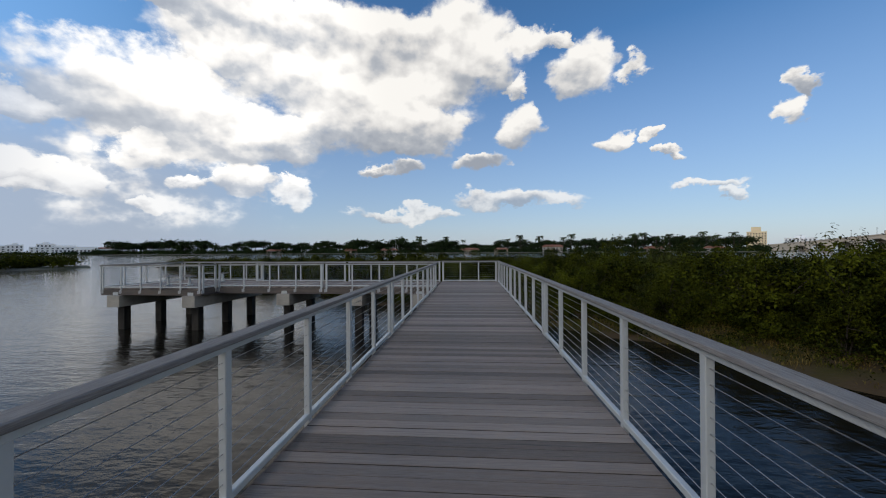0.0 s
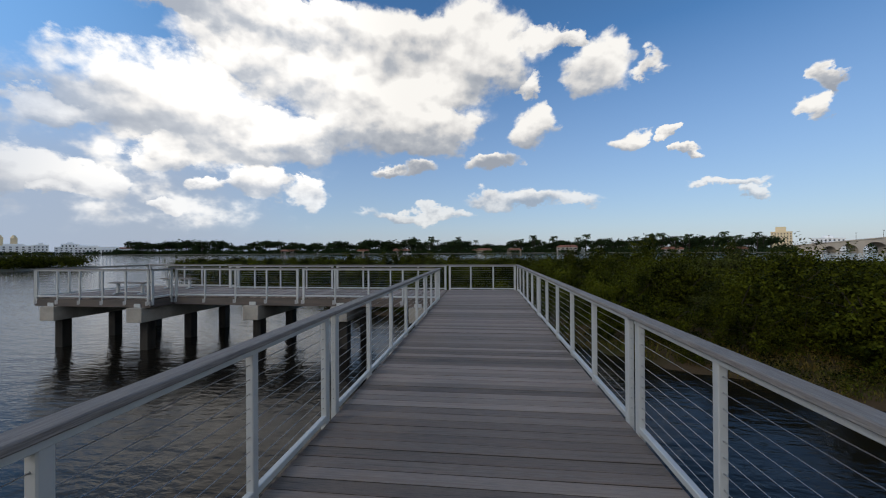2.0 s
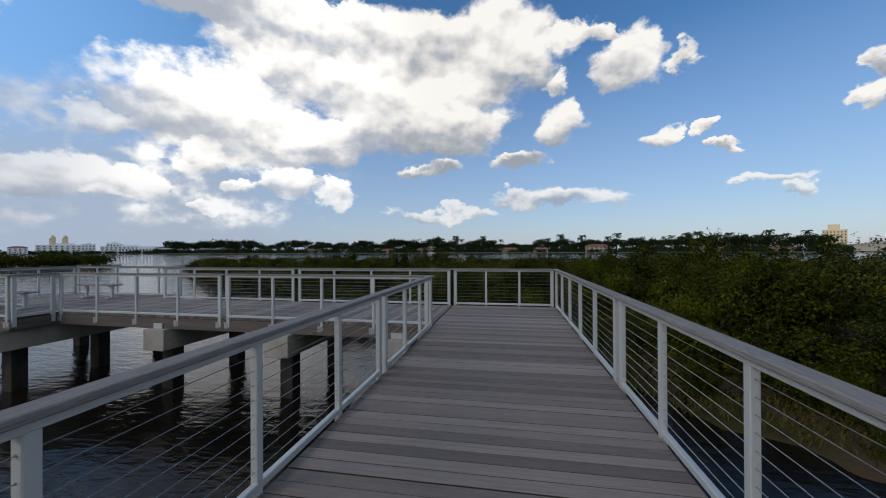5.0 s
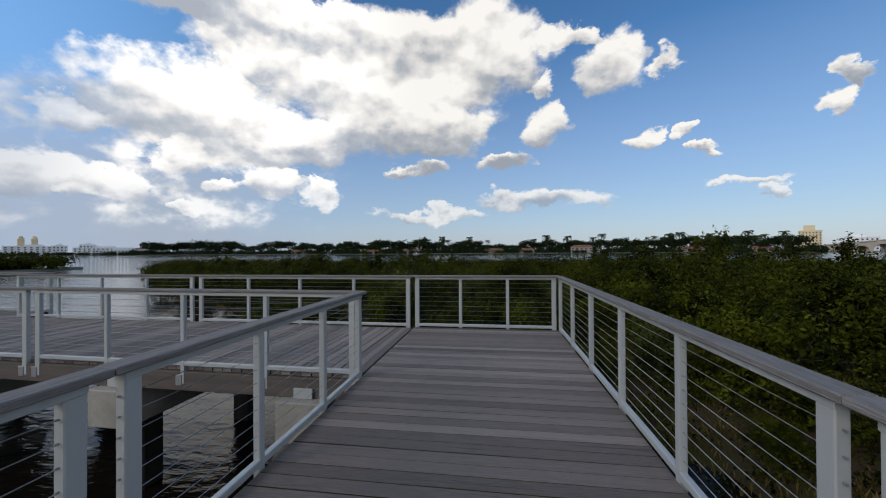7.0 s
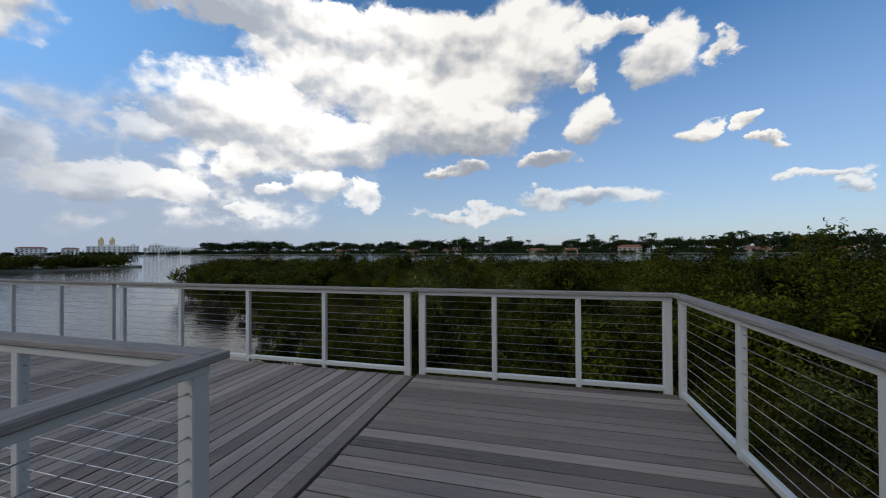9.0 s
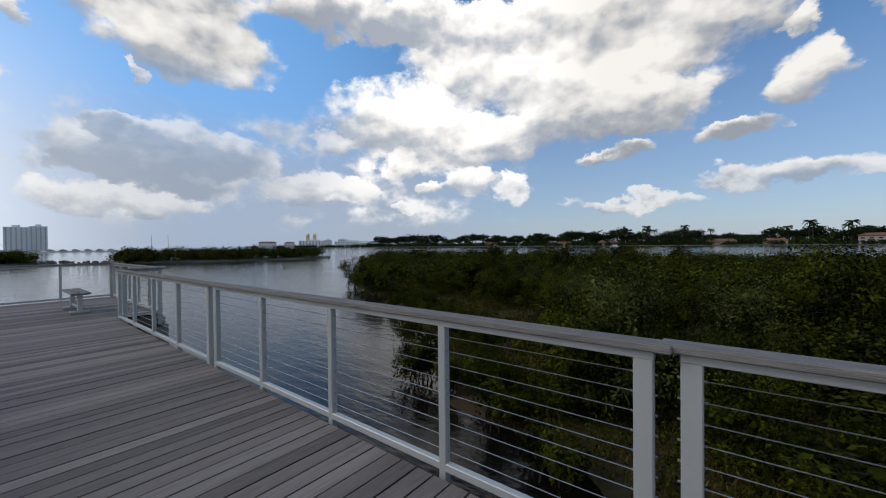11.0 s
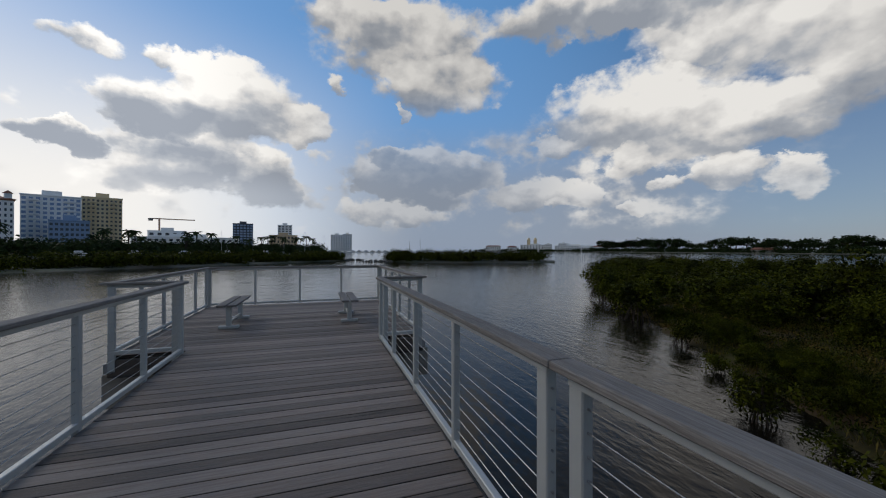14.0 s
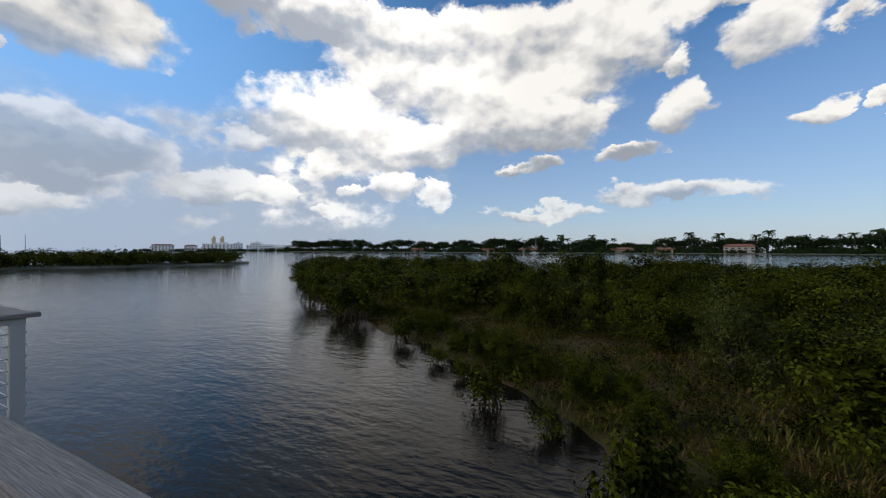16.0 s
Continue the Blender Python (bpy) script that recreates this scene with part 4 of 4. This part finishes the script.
for k in range(74):
    az = LR.choice([LR.uniform(1, 8), LR.uniform(-14, -5), LR.uniform(-29, -18), LR.uniform(-29, -18), LR.uniform(-50, -36)])
    far_tree(float(az), north_range(az) + LR.uniform(12, 50), LR.uniform(1.2, 2.0), palm=True)
# the city front
for k in range(70):
    az = 136 - 50 * (k + LR.uniform(-0.4, 0.4)) / 70
    far_tree(az, 175 + max(0, 108 - az) * 4 + LR.uniform(4, 40), LR.uniform(0.45, 0.75))
for k in range(64):
    az = LR.uniform(85, 137)
    far_tree(az, 172 + max(0, 108 - az) * 4 + LR.uniform(2, 30), LR.uniform(0.8, 1.25), palm=True)
for k in range(40):
    far_tree(145 + k * 3.9, 280 + LR.uniform(0, 50), LR.uniform(0.8, 1.3))


def building(label, az0, az1, r, top, wall, storeys, bays, window=(0.5, 0.5), roof="flat", band=False, base=0.7, depth=18.0, group="waterfront buildings", pane=None, balconies=()):
    """A block between two bearings with a grid of windows on the face towards the water."""
    p, q = polar(az0, r), polar(az1, r)
    d = q - p
    width = d.length
    root = tagged(new("building"), label, "building", group)
    root.matrix_basis = Matrix.Translation((p.x, p.y, WATER + base)) @ Matrix.Rotation(math.atan2(d.y, d.x), 4, "Z")
    h = top - WATER - base
    # the local y axis points away from the water
    part("wall", box((width, depth, h), (width / 2, depth / 2, h / 2), 0.15), wall, root)
    part("roof", box((width + 0.5, depth + 0.5, 0.7), (width / 2, depth / 2, h + 0.35), 0.1), M_ROOF if roof == "tile" else wall, root)
    if roof == "tile":
        bm = bmesh.new()
        a, b = bm.verts.new((-0.8, -0.8, h + 0.7)), bm.verts.new((width + 0.8, -0.8, h + 0.7))
        c, e = bm.verts.new((width + 0.8, depth + 0.8, h + 0.7)), bm.verts.new((-0.8, depth + 0.8, h + 0.7))
        f, g = bm.verts.new((depth * 0.3, depth / 2, h + 3.0)), bm.verts.new((width - depth * 0.3, depth / 2, h + 3.0))
        for face in ((a, b, g, f), (b, c, g), (c, e, f, g), (e, a, f), (e, c, b, a)):
            bm.faces.new(face)
        part("hip_roof", bm, M_ROOF, root, "red tiled hip roof")
        if storeys > 5:
            for x in (width * 0.06, width * 0.94):
                cup = part("cupola", box((2.6, 2.6, 3.2), (x, 3.0, h + 2.2), 0.1), wall, root)
                part("cupola_roof", tube((x, 3.0, h + 3.8), (x, 3.0, h + 5.4), 2.0, 0.1, 8), M_ROOF, cup)
    else:
        part("penthouse", box((width * 0.34, depth * 0.5, 3.0), (width * 0.5, depth * 0.5, h + 2.1), 0.1), wall, root)
    step, bay = (h - 1.5) / storeys, width / bays
    ww, wh = (width - 1.2, step * window[1]) if band else (bay * window[0], step * window[1])
    bm = box((ww, 0.25, wh), (0, 0, 0), 0.04)
    me = bpy.data.meshes.new("window")
    bm.to_mesh(me)
    bm.free()
    me.materials.append(pane or M_PANE)
    for j in range(storeys):
        for i in range(1 if band else bays):
            x = width / 2 if band else bay * (i + 0.5)
            mesh_part("window", me, root, "", Matrix.Translation((x, -0.02, 1.2 + step * (j + 0.5))))
    for f in balconies:
        me = bpy.data.meshes.new("balcony")
        bm = box((bay * 1.7, 1.5, 0.25), (0, 0, 0), 0.03)
        box_into(bm, (bay * 1.7, 0.14, step * 0.32), (0, -0.68, step * 0.16), 0.02)
        bm.to_mesh(me)
        bm.free()
        me.materials.append(wall)
        for j in range(storeys):
            mesh_part("balcony", me, root, "", Matrix.Translation((width * f, -0.78, 1.0 + step * (j + 0.08))))
    if band:
        for i in range(bays + 1):
            part("mullion", box((0.45, 0.3, h - 1.0), (min(max(bay * i, 0.3), width - 0.3), -0.16, h / 2), 0), wall, root)
    return root


building("tall grey office tower with a dark window grid", 133.6, 129.8, 250, 36, M_WHITE, 13, 7, (0.62, 0.6))
building("low white office block with dark glass bands", 129.4, 124.0, 235, 17, M_WHITE, 4, 6, band=True, window=(0.5, 0.7))
building("brown apartment slab behind the office block", 126.7, 123.2, 300, 28.2, M_BROWN, 11, 11, (0.6, 0.45), balconies=(0.2, 0.5, 0.8))
building("tan apartment tower with rows of balconies", 121.7, 117.3, 270, 25.5, M_TAN, 12, 12, (0.55, 0.5), balconies=(0.13, 0.42, 0.62, 0.9))
building("white hotel with red tile roof and corner cupolas", 117.0, 111.9, 280, 25.5, M_WHITE, 9, 17, (0.42, 0.5), roof="tile", pane=M_SLATE)
building("pale blue glass apartment tower", 111.6, 108.0, 300, 31.0, M_WHITE, 12, 9, (0.6, 0.55), pane=M_BLUEWALL, balconies=(0.2, 0.8))
building("blue glazed low wing", 110.0, 107.4, 280, 16.5, M_BLUEWALL, 6, 8, (0.6, 0.5), pane=M_SLATE)
building("tan stepped apartment tower", 108.0, 105.0, 310, 33.0, M_YELLOW, 13, 9, (0.5, 0.5), balconies=(0.25, 0.75))
building("low cream building under construction", 104.4, 94.4, 420, 12.6, M_WHITE, 3, 16, (0.5, 0.5))
building("cream upper block with terraces", 103.0, 99.6, 430, 18.6, M_WHITE, 4, 5, (0.5, 0.5))
building("dark glass office tower", 95.1, 92.8, 560, 36, M_SLATE, 10, 6, (0.7, 0.6), pane=M_BLUEWALL)
building("slim white office tower with narrow windows", 89.9, 88.1, 600, 38, M_WHITE, 11, 4, (0.6, 0.5))
building("cream block with arcade", 90.9, 87.4, 480, 18.5, M_TAN, 4, 8, (0.5, 0.5))
building("pale twin apartment block", 82.9, 81.2, 760, 31.0, M_WHITE, 10, 5, (0.34, 0.35))
building("pale twin apartment block, taller wing", 81.2, 79.9, 770, 33.0, M_WHITE, 10, 4, (0.34, 0.35))


def crane(az, r):
    root = tagged(new("tower_crane"), "yellow-grey tower crane over the building site", "crane")
    root.matrix_basis = Matrix.Translation(polar(az, r, WATER + 0.7)) @ Matrix.Rotation(radians(az + 10), 4, "Z")
    part("mast", box((1.4, 1.4, 31.5), (0, 0, 15.75), 0.1), M_BROWN, root)
    part("jib", box((34, 0.9, 1.0), (11, 0, 31.9), 0.1), M_BROWN, root)
    part("counterweight", box((3.5, 1.6, 2.4), (-6.5, 0, 31.0), 0.1), M_SEAWALL, root)


crane(102.0, 440)


def radio_mast(az, r, h):
    root = tagged(new("radio_mast"), "thin grey lattice mast on the horizon", "mast", "radio masts")
    root.matrix_basis = Matrix.Translation(polar(az, r, WATER + 0.5))
    part("shaft", tube((0, 0, 0), (0, 0, h), 0.5, 0.2, 6), M_SEAWALL, root)
    part("crossarm", box((3.0, 0.3, 0.3), (0, 0, h * 0.82), 0), M_SEAWALL, root)


radio_mast(70.2, 900, 26)
radio_mast(68.4, 900, 28)


def sailboat(az, r, ln, mast, hull):
    root = tagged(new("sailboat"), "moored sailing boat with a bare tall mast", "boat", "moored boats")
    root.matrix_basis = Matrix.Translation(polar(az, r, WATER)) @ Matrix.Rotation(radians(az + 8), 4, "Z")
    bm = bmesh.new()
    bmesh.ops.create_uvsphere(bm, u_segments=14, v_segments=8, radius=1.0)
    bmesh.ops.delete(bm, geom=[v for v in bm.verts if v.co.z > 0.05], context="VERTS")
    bmesh.ops.holes_fill(bm, edges=bm.edges)
    bmesh.ops.transform(bm, matrix=Matrix.Translation((0, 0, 0.9)) @ Matrix.Diagonal((ln / 2, ln * 0.16, 1.3, 1)), verts=bm.verts)
    part("hull", bm, hull, root)
    part("cabin", box((ln * 0.35, ln * 0.16, 0.7), (0, 0, 1.2), 0.15), M_HULL, root)
    part("mast", tube((ln * 0.08, 0, 0.9), (ln * 0.08, 0, mast), 0.09, 0.06, 6), M_HULL, root)
    part("boom", tube((ln * 0.08, 0, 2.1), (-ln * 0.34, 0, 2.2), 0.10, 0.08, 6), M_HULL, root)
    for x in (-ln * 0.46, ln * 0.46):
        part("stay", tube((x, 0, 0.95), (ln * 0.08, 0, mast), 0.02, None, 4), M_CABLE, root)


def motorboat(az, r, ln):
    root = tagged(new("motorboat"), "white motor yacht moored by the sea wall", "boat", "moored boats")
    root.matrix_basis = Matrix.Translation(polar(az, r, WATER)) @ Matrix.Rotation(radians(az), 4, "Z")
    bm = box((ln, ln * 0.3, 1.3), (0, 0, 0.45), 0.2)
    for v in bm.verts:
        if v.co.x > ln * 0.3:
            v.co.y *= 0.35
    part("hull", bm, M_HULL, root)
    part("cabin", box((ln * 0.5, ln * 0.24, 1.3), (-ln * 0.04, 0, 1.7), 0.25), M_HULL, root)
    part("windscreen", box((ln * 0.42, ln * 0.245, 0.4), (-ln * 0.04, 0, 1.9), 0.05), M_PANE, root)
    part("flybridge", box((ln * 0.26, ln * 0.2, 0.8), (-ln * 0.06, 0, 2.7), 0.2), M_HULL, root)


sailboat(128.4, 150, 5.6, 11.5, M_DARKHULL)
motorboat(117.2, 140, 9.0)
for az, r, ln, m in ((96.4, 215, 9, 13), (93.0, 235, 10, 15), (89.3, 250, 9, 14), (86.6, 250, 10, 15), (84.0, 300, 10, 15), (11.0, 440, 11, 20)):
    sailboat(az, r, ln, m, M_HULL)
for k in range(9):
    motorboat(83.0 - k * 1.1, 520 + 10 * (k % 3), 12.0)
for k in range(5):
    motorboat(108.0 - k * 4.2, 168, 8.0)


M_HOUSE = material("pale_house_stucco", (0.30, 0.27, 0.23), rough=0.85, vary=0.1, scale=0.1, fine=1.0, bump=0.1)
M_HOUSE_CREAM = material("cream_house_stucco", (0.34, 0.27, 0.19), rough=0.85, vary=0.1, scale=0.1, fine=1.0, bump=0.1)

# houses on the far shore
def house(az, width, r, wall, roofed=True, storeys=2):
    half = math.degrees(width / 2 / r)
    building("white waterfront house with tiled roof among trees" if wall is M_HOUSE else "cream waterfront house with tiled roof among trees", az + half, az - half, r, WATER + 0.7 + 3.3 * storeys, wall, storeys, max(3, int(width / 4)), (0.45, 0.5), "tile" if roofed else "flat", depth=11, group="far houses")


for az, w, wall, s in ((0.2, 24, M_HOUSE_CREAM, 1), (-11.8, 22, M_HOUSE, 2), (11.8, 20, M_HOUSE, 1), (-4.5, 18, M_HOUSE_CREAM, 1), (-22.0, 16, M_HOUSE, 1), (17.0, 16, M_HOUSE_CREAM, 1), (-27.0, 14, M_HOUSE, 1), (26.0, 22, M_HOUSE, 1)):
    house(az, w, north_range(az) + 16, wall, True, s)
woods("low garden shrubs along the far shore", (-31, 40), north_range, 1.6, 4.0, 260, 86, 14.0, 1.5, mound=(1.6, 3.6))
building("long white club house with dark arcade openings", 48.6, 44.2, 850, 7.0, M_WHITE, 2, 14, (0.5, 0.7))
building("white terraced block on the far shore", 50.0, 45.5, 900, 11.5, M_WHITE, 3, 14, (0.4, 0.5))
building("white low block on the far shore", 46.6, 43.0, 905, 9.0, M_WHITE, 3, 8, (0.4, 0.5), "tile")


def twin_tower_hotel(az, r):
    root = building("cream hotel with twin belvedere towers", az + 1.7, az - 1.7, r, 14.0, M_WHITE, 4, 10, (0.4, 0.5), group="far hotels")
    w = 2 * r * math.tan(radians(1.7))
    for x in (w * 0.36, w * 0.64):
        t = part("belvedere_tower", box((8, 8, 28), (x, 9, 14), 0.2), M_YELLOW, root, "cream square tower")
        part("tower_cap", tube((x, 9, 28), (x, 9, 33), 4.5, 1.6, 8), M_YELLOW, t)


twin_tower_hotel(52.2, 930)
for label, b0, b1, r, top, n, kind in (("small white villa block beside the twin-tower hotel", 51.2, 50.3, 905, 15.0, 4, "flat"), ("white stepped apartment block behind the club house", 49.6, 48.5, 935, 17.5, 5, "flat"),
                                       ("low white hall with a red roof on the far shore", 55.4, 54.3, 900, 9.0, 4, "tile"), ("pale long house among trees on the far shore", 58.0, 56.2, 940, 10.5, 7, "tile")):
    building(label, b0, b1, r, top, M_WHITE, 3, n, (0.4, 0.5), kind, group="far hotels")
root = building("pale yellow stepped hotel tower beside the bridge", -29.3, -30.7, 560, 20.5, M_YELLOW, 7, 7, (0.35, 0.5), group="far hotels")
part("upper_tower", box((9, 10, 6), (8.5, 9, 25.0), 0.2), M_YELLOW, root)
building("low white pavilion beside the bridge", -31.8, -33.8, 640, 14.0, M_WHITE, 4, 8, (0.4, 0.5), group="far hotels")


def bridge():
    """A cream concrete bridge with rising arches and a bascule tower."""
    root = tagged(new("arched_bridge"), "cream concrete bridge with a row of arches", "bridge")
    a = radians(-2.9)
    root.matrix_basis = Matrix(((math.cos(a), -math.sin(a), 0, -math.sin(a) * 480), (math.sin(a), math.cos(a), 0, math.cos(a) * 480), (0, 0, 1, WATER), (0, 0, 0, 1)))
    def deck_z(x):
        return 8.0 + (x - 345) * 0.095 if x < 480 else 20.8
    def wall(x0, x1, arch, name, n=18):
        bm = bmesh.new()
        rows = []
        for k in range(n + 1):
            x = x0 + (x1 - x0) * k / n
            t = (k / n - 0.5) * 2
            inner = max(0.0, 1 - (abs(t) / 0.86) ** 2) ** 0.5 if arch else 0.0
            low = (deck_z((x0 + x1) / 2) - 3.0) * inner if inner > 0 else -1.5
            rows.append([bm.verts.new((x, y, z)) for y, z in ((0, low), (0, deck_z(x) + 1.1), (12, deck_z(x) + 1.1), (12, low))])
        for p, q in zip(rows, rows[1:]):
            for i in range(4):
                bm.faces.new((p[i], p[(i + 1) % 4], q[(i + 1) % 4], q[i]))
        bm.faces.new(rows[0])
        bm.faces.new(rows[-1])
        bmesh.ops.recalc_face_normals(bm, faces=bm.faces)
        part(name, bm, M_BRIDGE, root)
        bm = box((x1 - x0, 0.9, 0.9), (0, 0, 0), 0.1)
        slope = math.atan2(deck_z(x1) - deck_z(x0), x1 - x0)
        part("parapet", bm, M_BRIDGE, root, "", Matrix.Translation(((x0 + x1) / 2, -0.25, deck_z((x0 + x1) / 2) + 1.0)) @ Matrix.Rotation(-slope, 4, "Y"))
    wall(318, 352, False, "abutment")
    for x0, x1 in ((352, 368), (368, 390), (390, 419), (419, 456)):
        wall(x0, x1, True, "arch")
    part("bascule_tower", box((22, 15, 25), (467, 5, 11.0), 0.4), M_BRIDGE, root)
    part("bascule_tower", box((22, 15, 25), (561, 5, 11.0), 0.4), M_BRIDGE, root)
    wall(478, 550, True, "main_span", 26)
    wall(572, 680, True, "arch")
    for x in range(360, 560, 26):
        p = part("lamp_post", tube((x, 0.3, deck_z(x) + 1), (x, 0.3, deck_z(x) + 9), 0.22, 0.14, 5), M_SEAWALL, root)
        part("lamp_head", box((1.6, 0.6, 0.5), (x, 0.3, deck_z(x) + 9), 0.1), M_SEAWALL, p)


bridge()

# ---- mangrove islets ----
def islet(rows, count, low, high, seed):
    rng = np.random.default_rng(seed)
    shore_strip("low muddy mangrove islet in the lagoon", [(a, n, n + d) for a, n, d in rows], 0.35)
    pts, out = [], []
    for k in range(count):
        t = rng.uniform(0.04, 0.96) * (len(rows) - 1)
        i = int(t)
        u = t - i
        az = rows[i][0] * (1 - u) + rows[i + 1][0] * u
        near = rows[i][1] * (1 - u) + rows[i + 1][1] * u
        deep = rows[i][2] * (1 - u) + rows[i + 1][2] * u
        p = polar(az, near + rng.uniform(1.0, max(1.5, deep * 0.8)))
        h, r = 2.3 * rng.uniform(low, high), rng.uniform(1.2, 2.4)
        for j in range(4):
            c = np.array((p.x + rng.normal(0, r * 0.5), p.y + rng.normal(0, r * 0.5), WATER + h * rng.uniform(0.35, 0.7)))
            q, v = blob_points(75, [(c, np.full(3, r * rng.uniform(0.5, 0.8)))], rng)
            q[:, 2] = np.maximum(q[:, 2], WATER + 0.15)
            pts.append(q)
            out.append(v)
    tagged(new("islet_mangroves", quads_mesh("islet_mangroves", leaves(np.concatenate(pts), np.concatenate(out), 0.42, 0.28, rng), M_LEAF)), "dense green mangroves covering a low islet", "mangroves", kind="stuff")


islet([(121, 80, 5), (116, 82, 10), (105, 88, 16), (95, 98, 18), (86, 112, 18), (81, 124, 10)], 190, 1.0, 1.5, 61)
islet([(73.5, 112, 4), (70, 108, 14), (63, 104, 18), (55, 106, 18), (48.5, 112, 10)], 130, 1.15, 1.65, 62)


def rock_pile(az, r, seed):
    rng = np.random.default_rng(seed)
    bm = bmesh.new()
    for k in range(26):
        s = rng.uniform(0.3, 0.7)
        m = Matrix.Translation((rng.normal(0, 2.0), rng.normal(0, 0.8), rng.uniform(-0.1, 0.35))) @ Matrix.Rotation(rng.uniform(0, 6), 4, Vector(rng.normal(0, 1, 3)).normalized()) @ Matrix.Diagonal((s, s * 0.8, s * 0.6, 1))
        bmesh.ops.create_icosphere(bm, subdivisions=1, radius=1.0, matrix=m)
    ob = part("rock_heap", bm, M_SEAWALL)
    ob.matrix_basis = Matrix.Translation(polar(az, r, WATER)) @ Matrix.Rotation(radians(az), 4, "Z")
    tagged(ob, "heap of grey rocks at the islet's tip", "rocks", kind="stuff")


rock_pile(74.5, 110, 3)
rock_pile(80.0, 124, 4)

# ---- deck boards ----
def plank_mesh(length, width=0.1345):
    bm = box((length, width, 0.045), (0, 0, 0), 0.003)
    me = bpy.data.meshes.new("plank")
    bm.to_mesh(me)
    bm.free()
    me.materials.append(M_PLANK)
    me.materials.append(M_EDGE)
    # side faces get the dark colour, so the gaps read as shaded lines
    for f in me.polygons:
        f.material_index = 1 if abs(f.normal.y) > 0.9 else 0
    return me


PR = np.random.default_rng(3)
STEP = 0.1445
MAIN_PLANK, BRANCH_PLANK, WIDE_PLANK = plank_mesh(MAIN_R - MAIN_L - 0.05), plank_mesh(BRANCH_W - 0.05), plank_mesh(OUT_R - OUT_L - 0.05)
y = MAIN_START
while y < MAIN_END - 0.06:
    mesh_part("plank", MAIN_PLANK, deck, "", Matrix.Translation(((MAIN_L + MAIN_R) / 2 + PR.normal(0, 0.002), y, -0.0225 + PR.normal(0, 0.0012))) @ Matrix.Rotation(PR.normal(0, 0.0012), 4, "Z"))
    y += STEP
across = Matrix.Rotation(math.atan2(W.y, W.x), 4, "Z")
s = 0.46
while s < FAR - 0.03:
    wide = s > NECK + 0.09
    mid = (OUT_L + OUT_R) / 2 if wide else BRANCH_W / 2
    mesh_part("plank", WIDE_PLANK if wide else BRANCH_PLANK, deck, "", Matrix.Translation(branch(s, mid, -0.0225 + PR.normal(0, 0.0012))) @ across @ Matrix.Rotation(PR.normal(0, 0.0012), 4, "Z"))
    s += STEP
# tapered boards where the branch meets the walkway
for k in range(3):
    bm = bmesh.new()
    f0, f1 = k / 3, (k + 1) / 3
    lo0, lo1 = 0.012 + 0.37 * f0, 0.012 + 0.37 * f1 - 0.006
    hi0, hi1 = 0.068 + 0.314 * f0, 0.068 + 0.314 * f1 - 0.006
    v = [branch(lo0, 0.03), branch(lo1, 0.03), branch(hi1, BRANCH_W - 0.03), branch(hi0, BRANCH_W - 0.03)]
    top = [bm.verts.new((p.x, p.y, -0.001)) for p in v]
    low = [bm.verts.new((p.x, p.y, -0.045)) for p in v]
    bm.faces.new(top)
    bm.faces.new(low[::-1])
    for i in range(4):
        bm.faces.new((top[i], low[i], low[(i + 1) % 4], top[(i + 1) % 4]))
    bmesh.ops.recalc_face_normals(bm, faces=bm.faces)
    part("tapered_plank", bm, M_PLANK, deck)
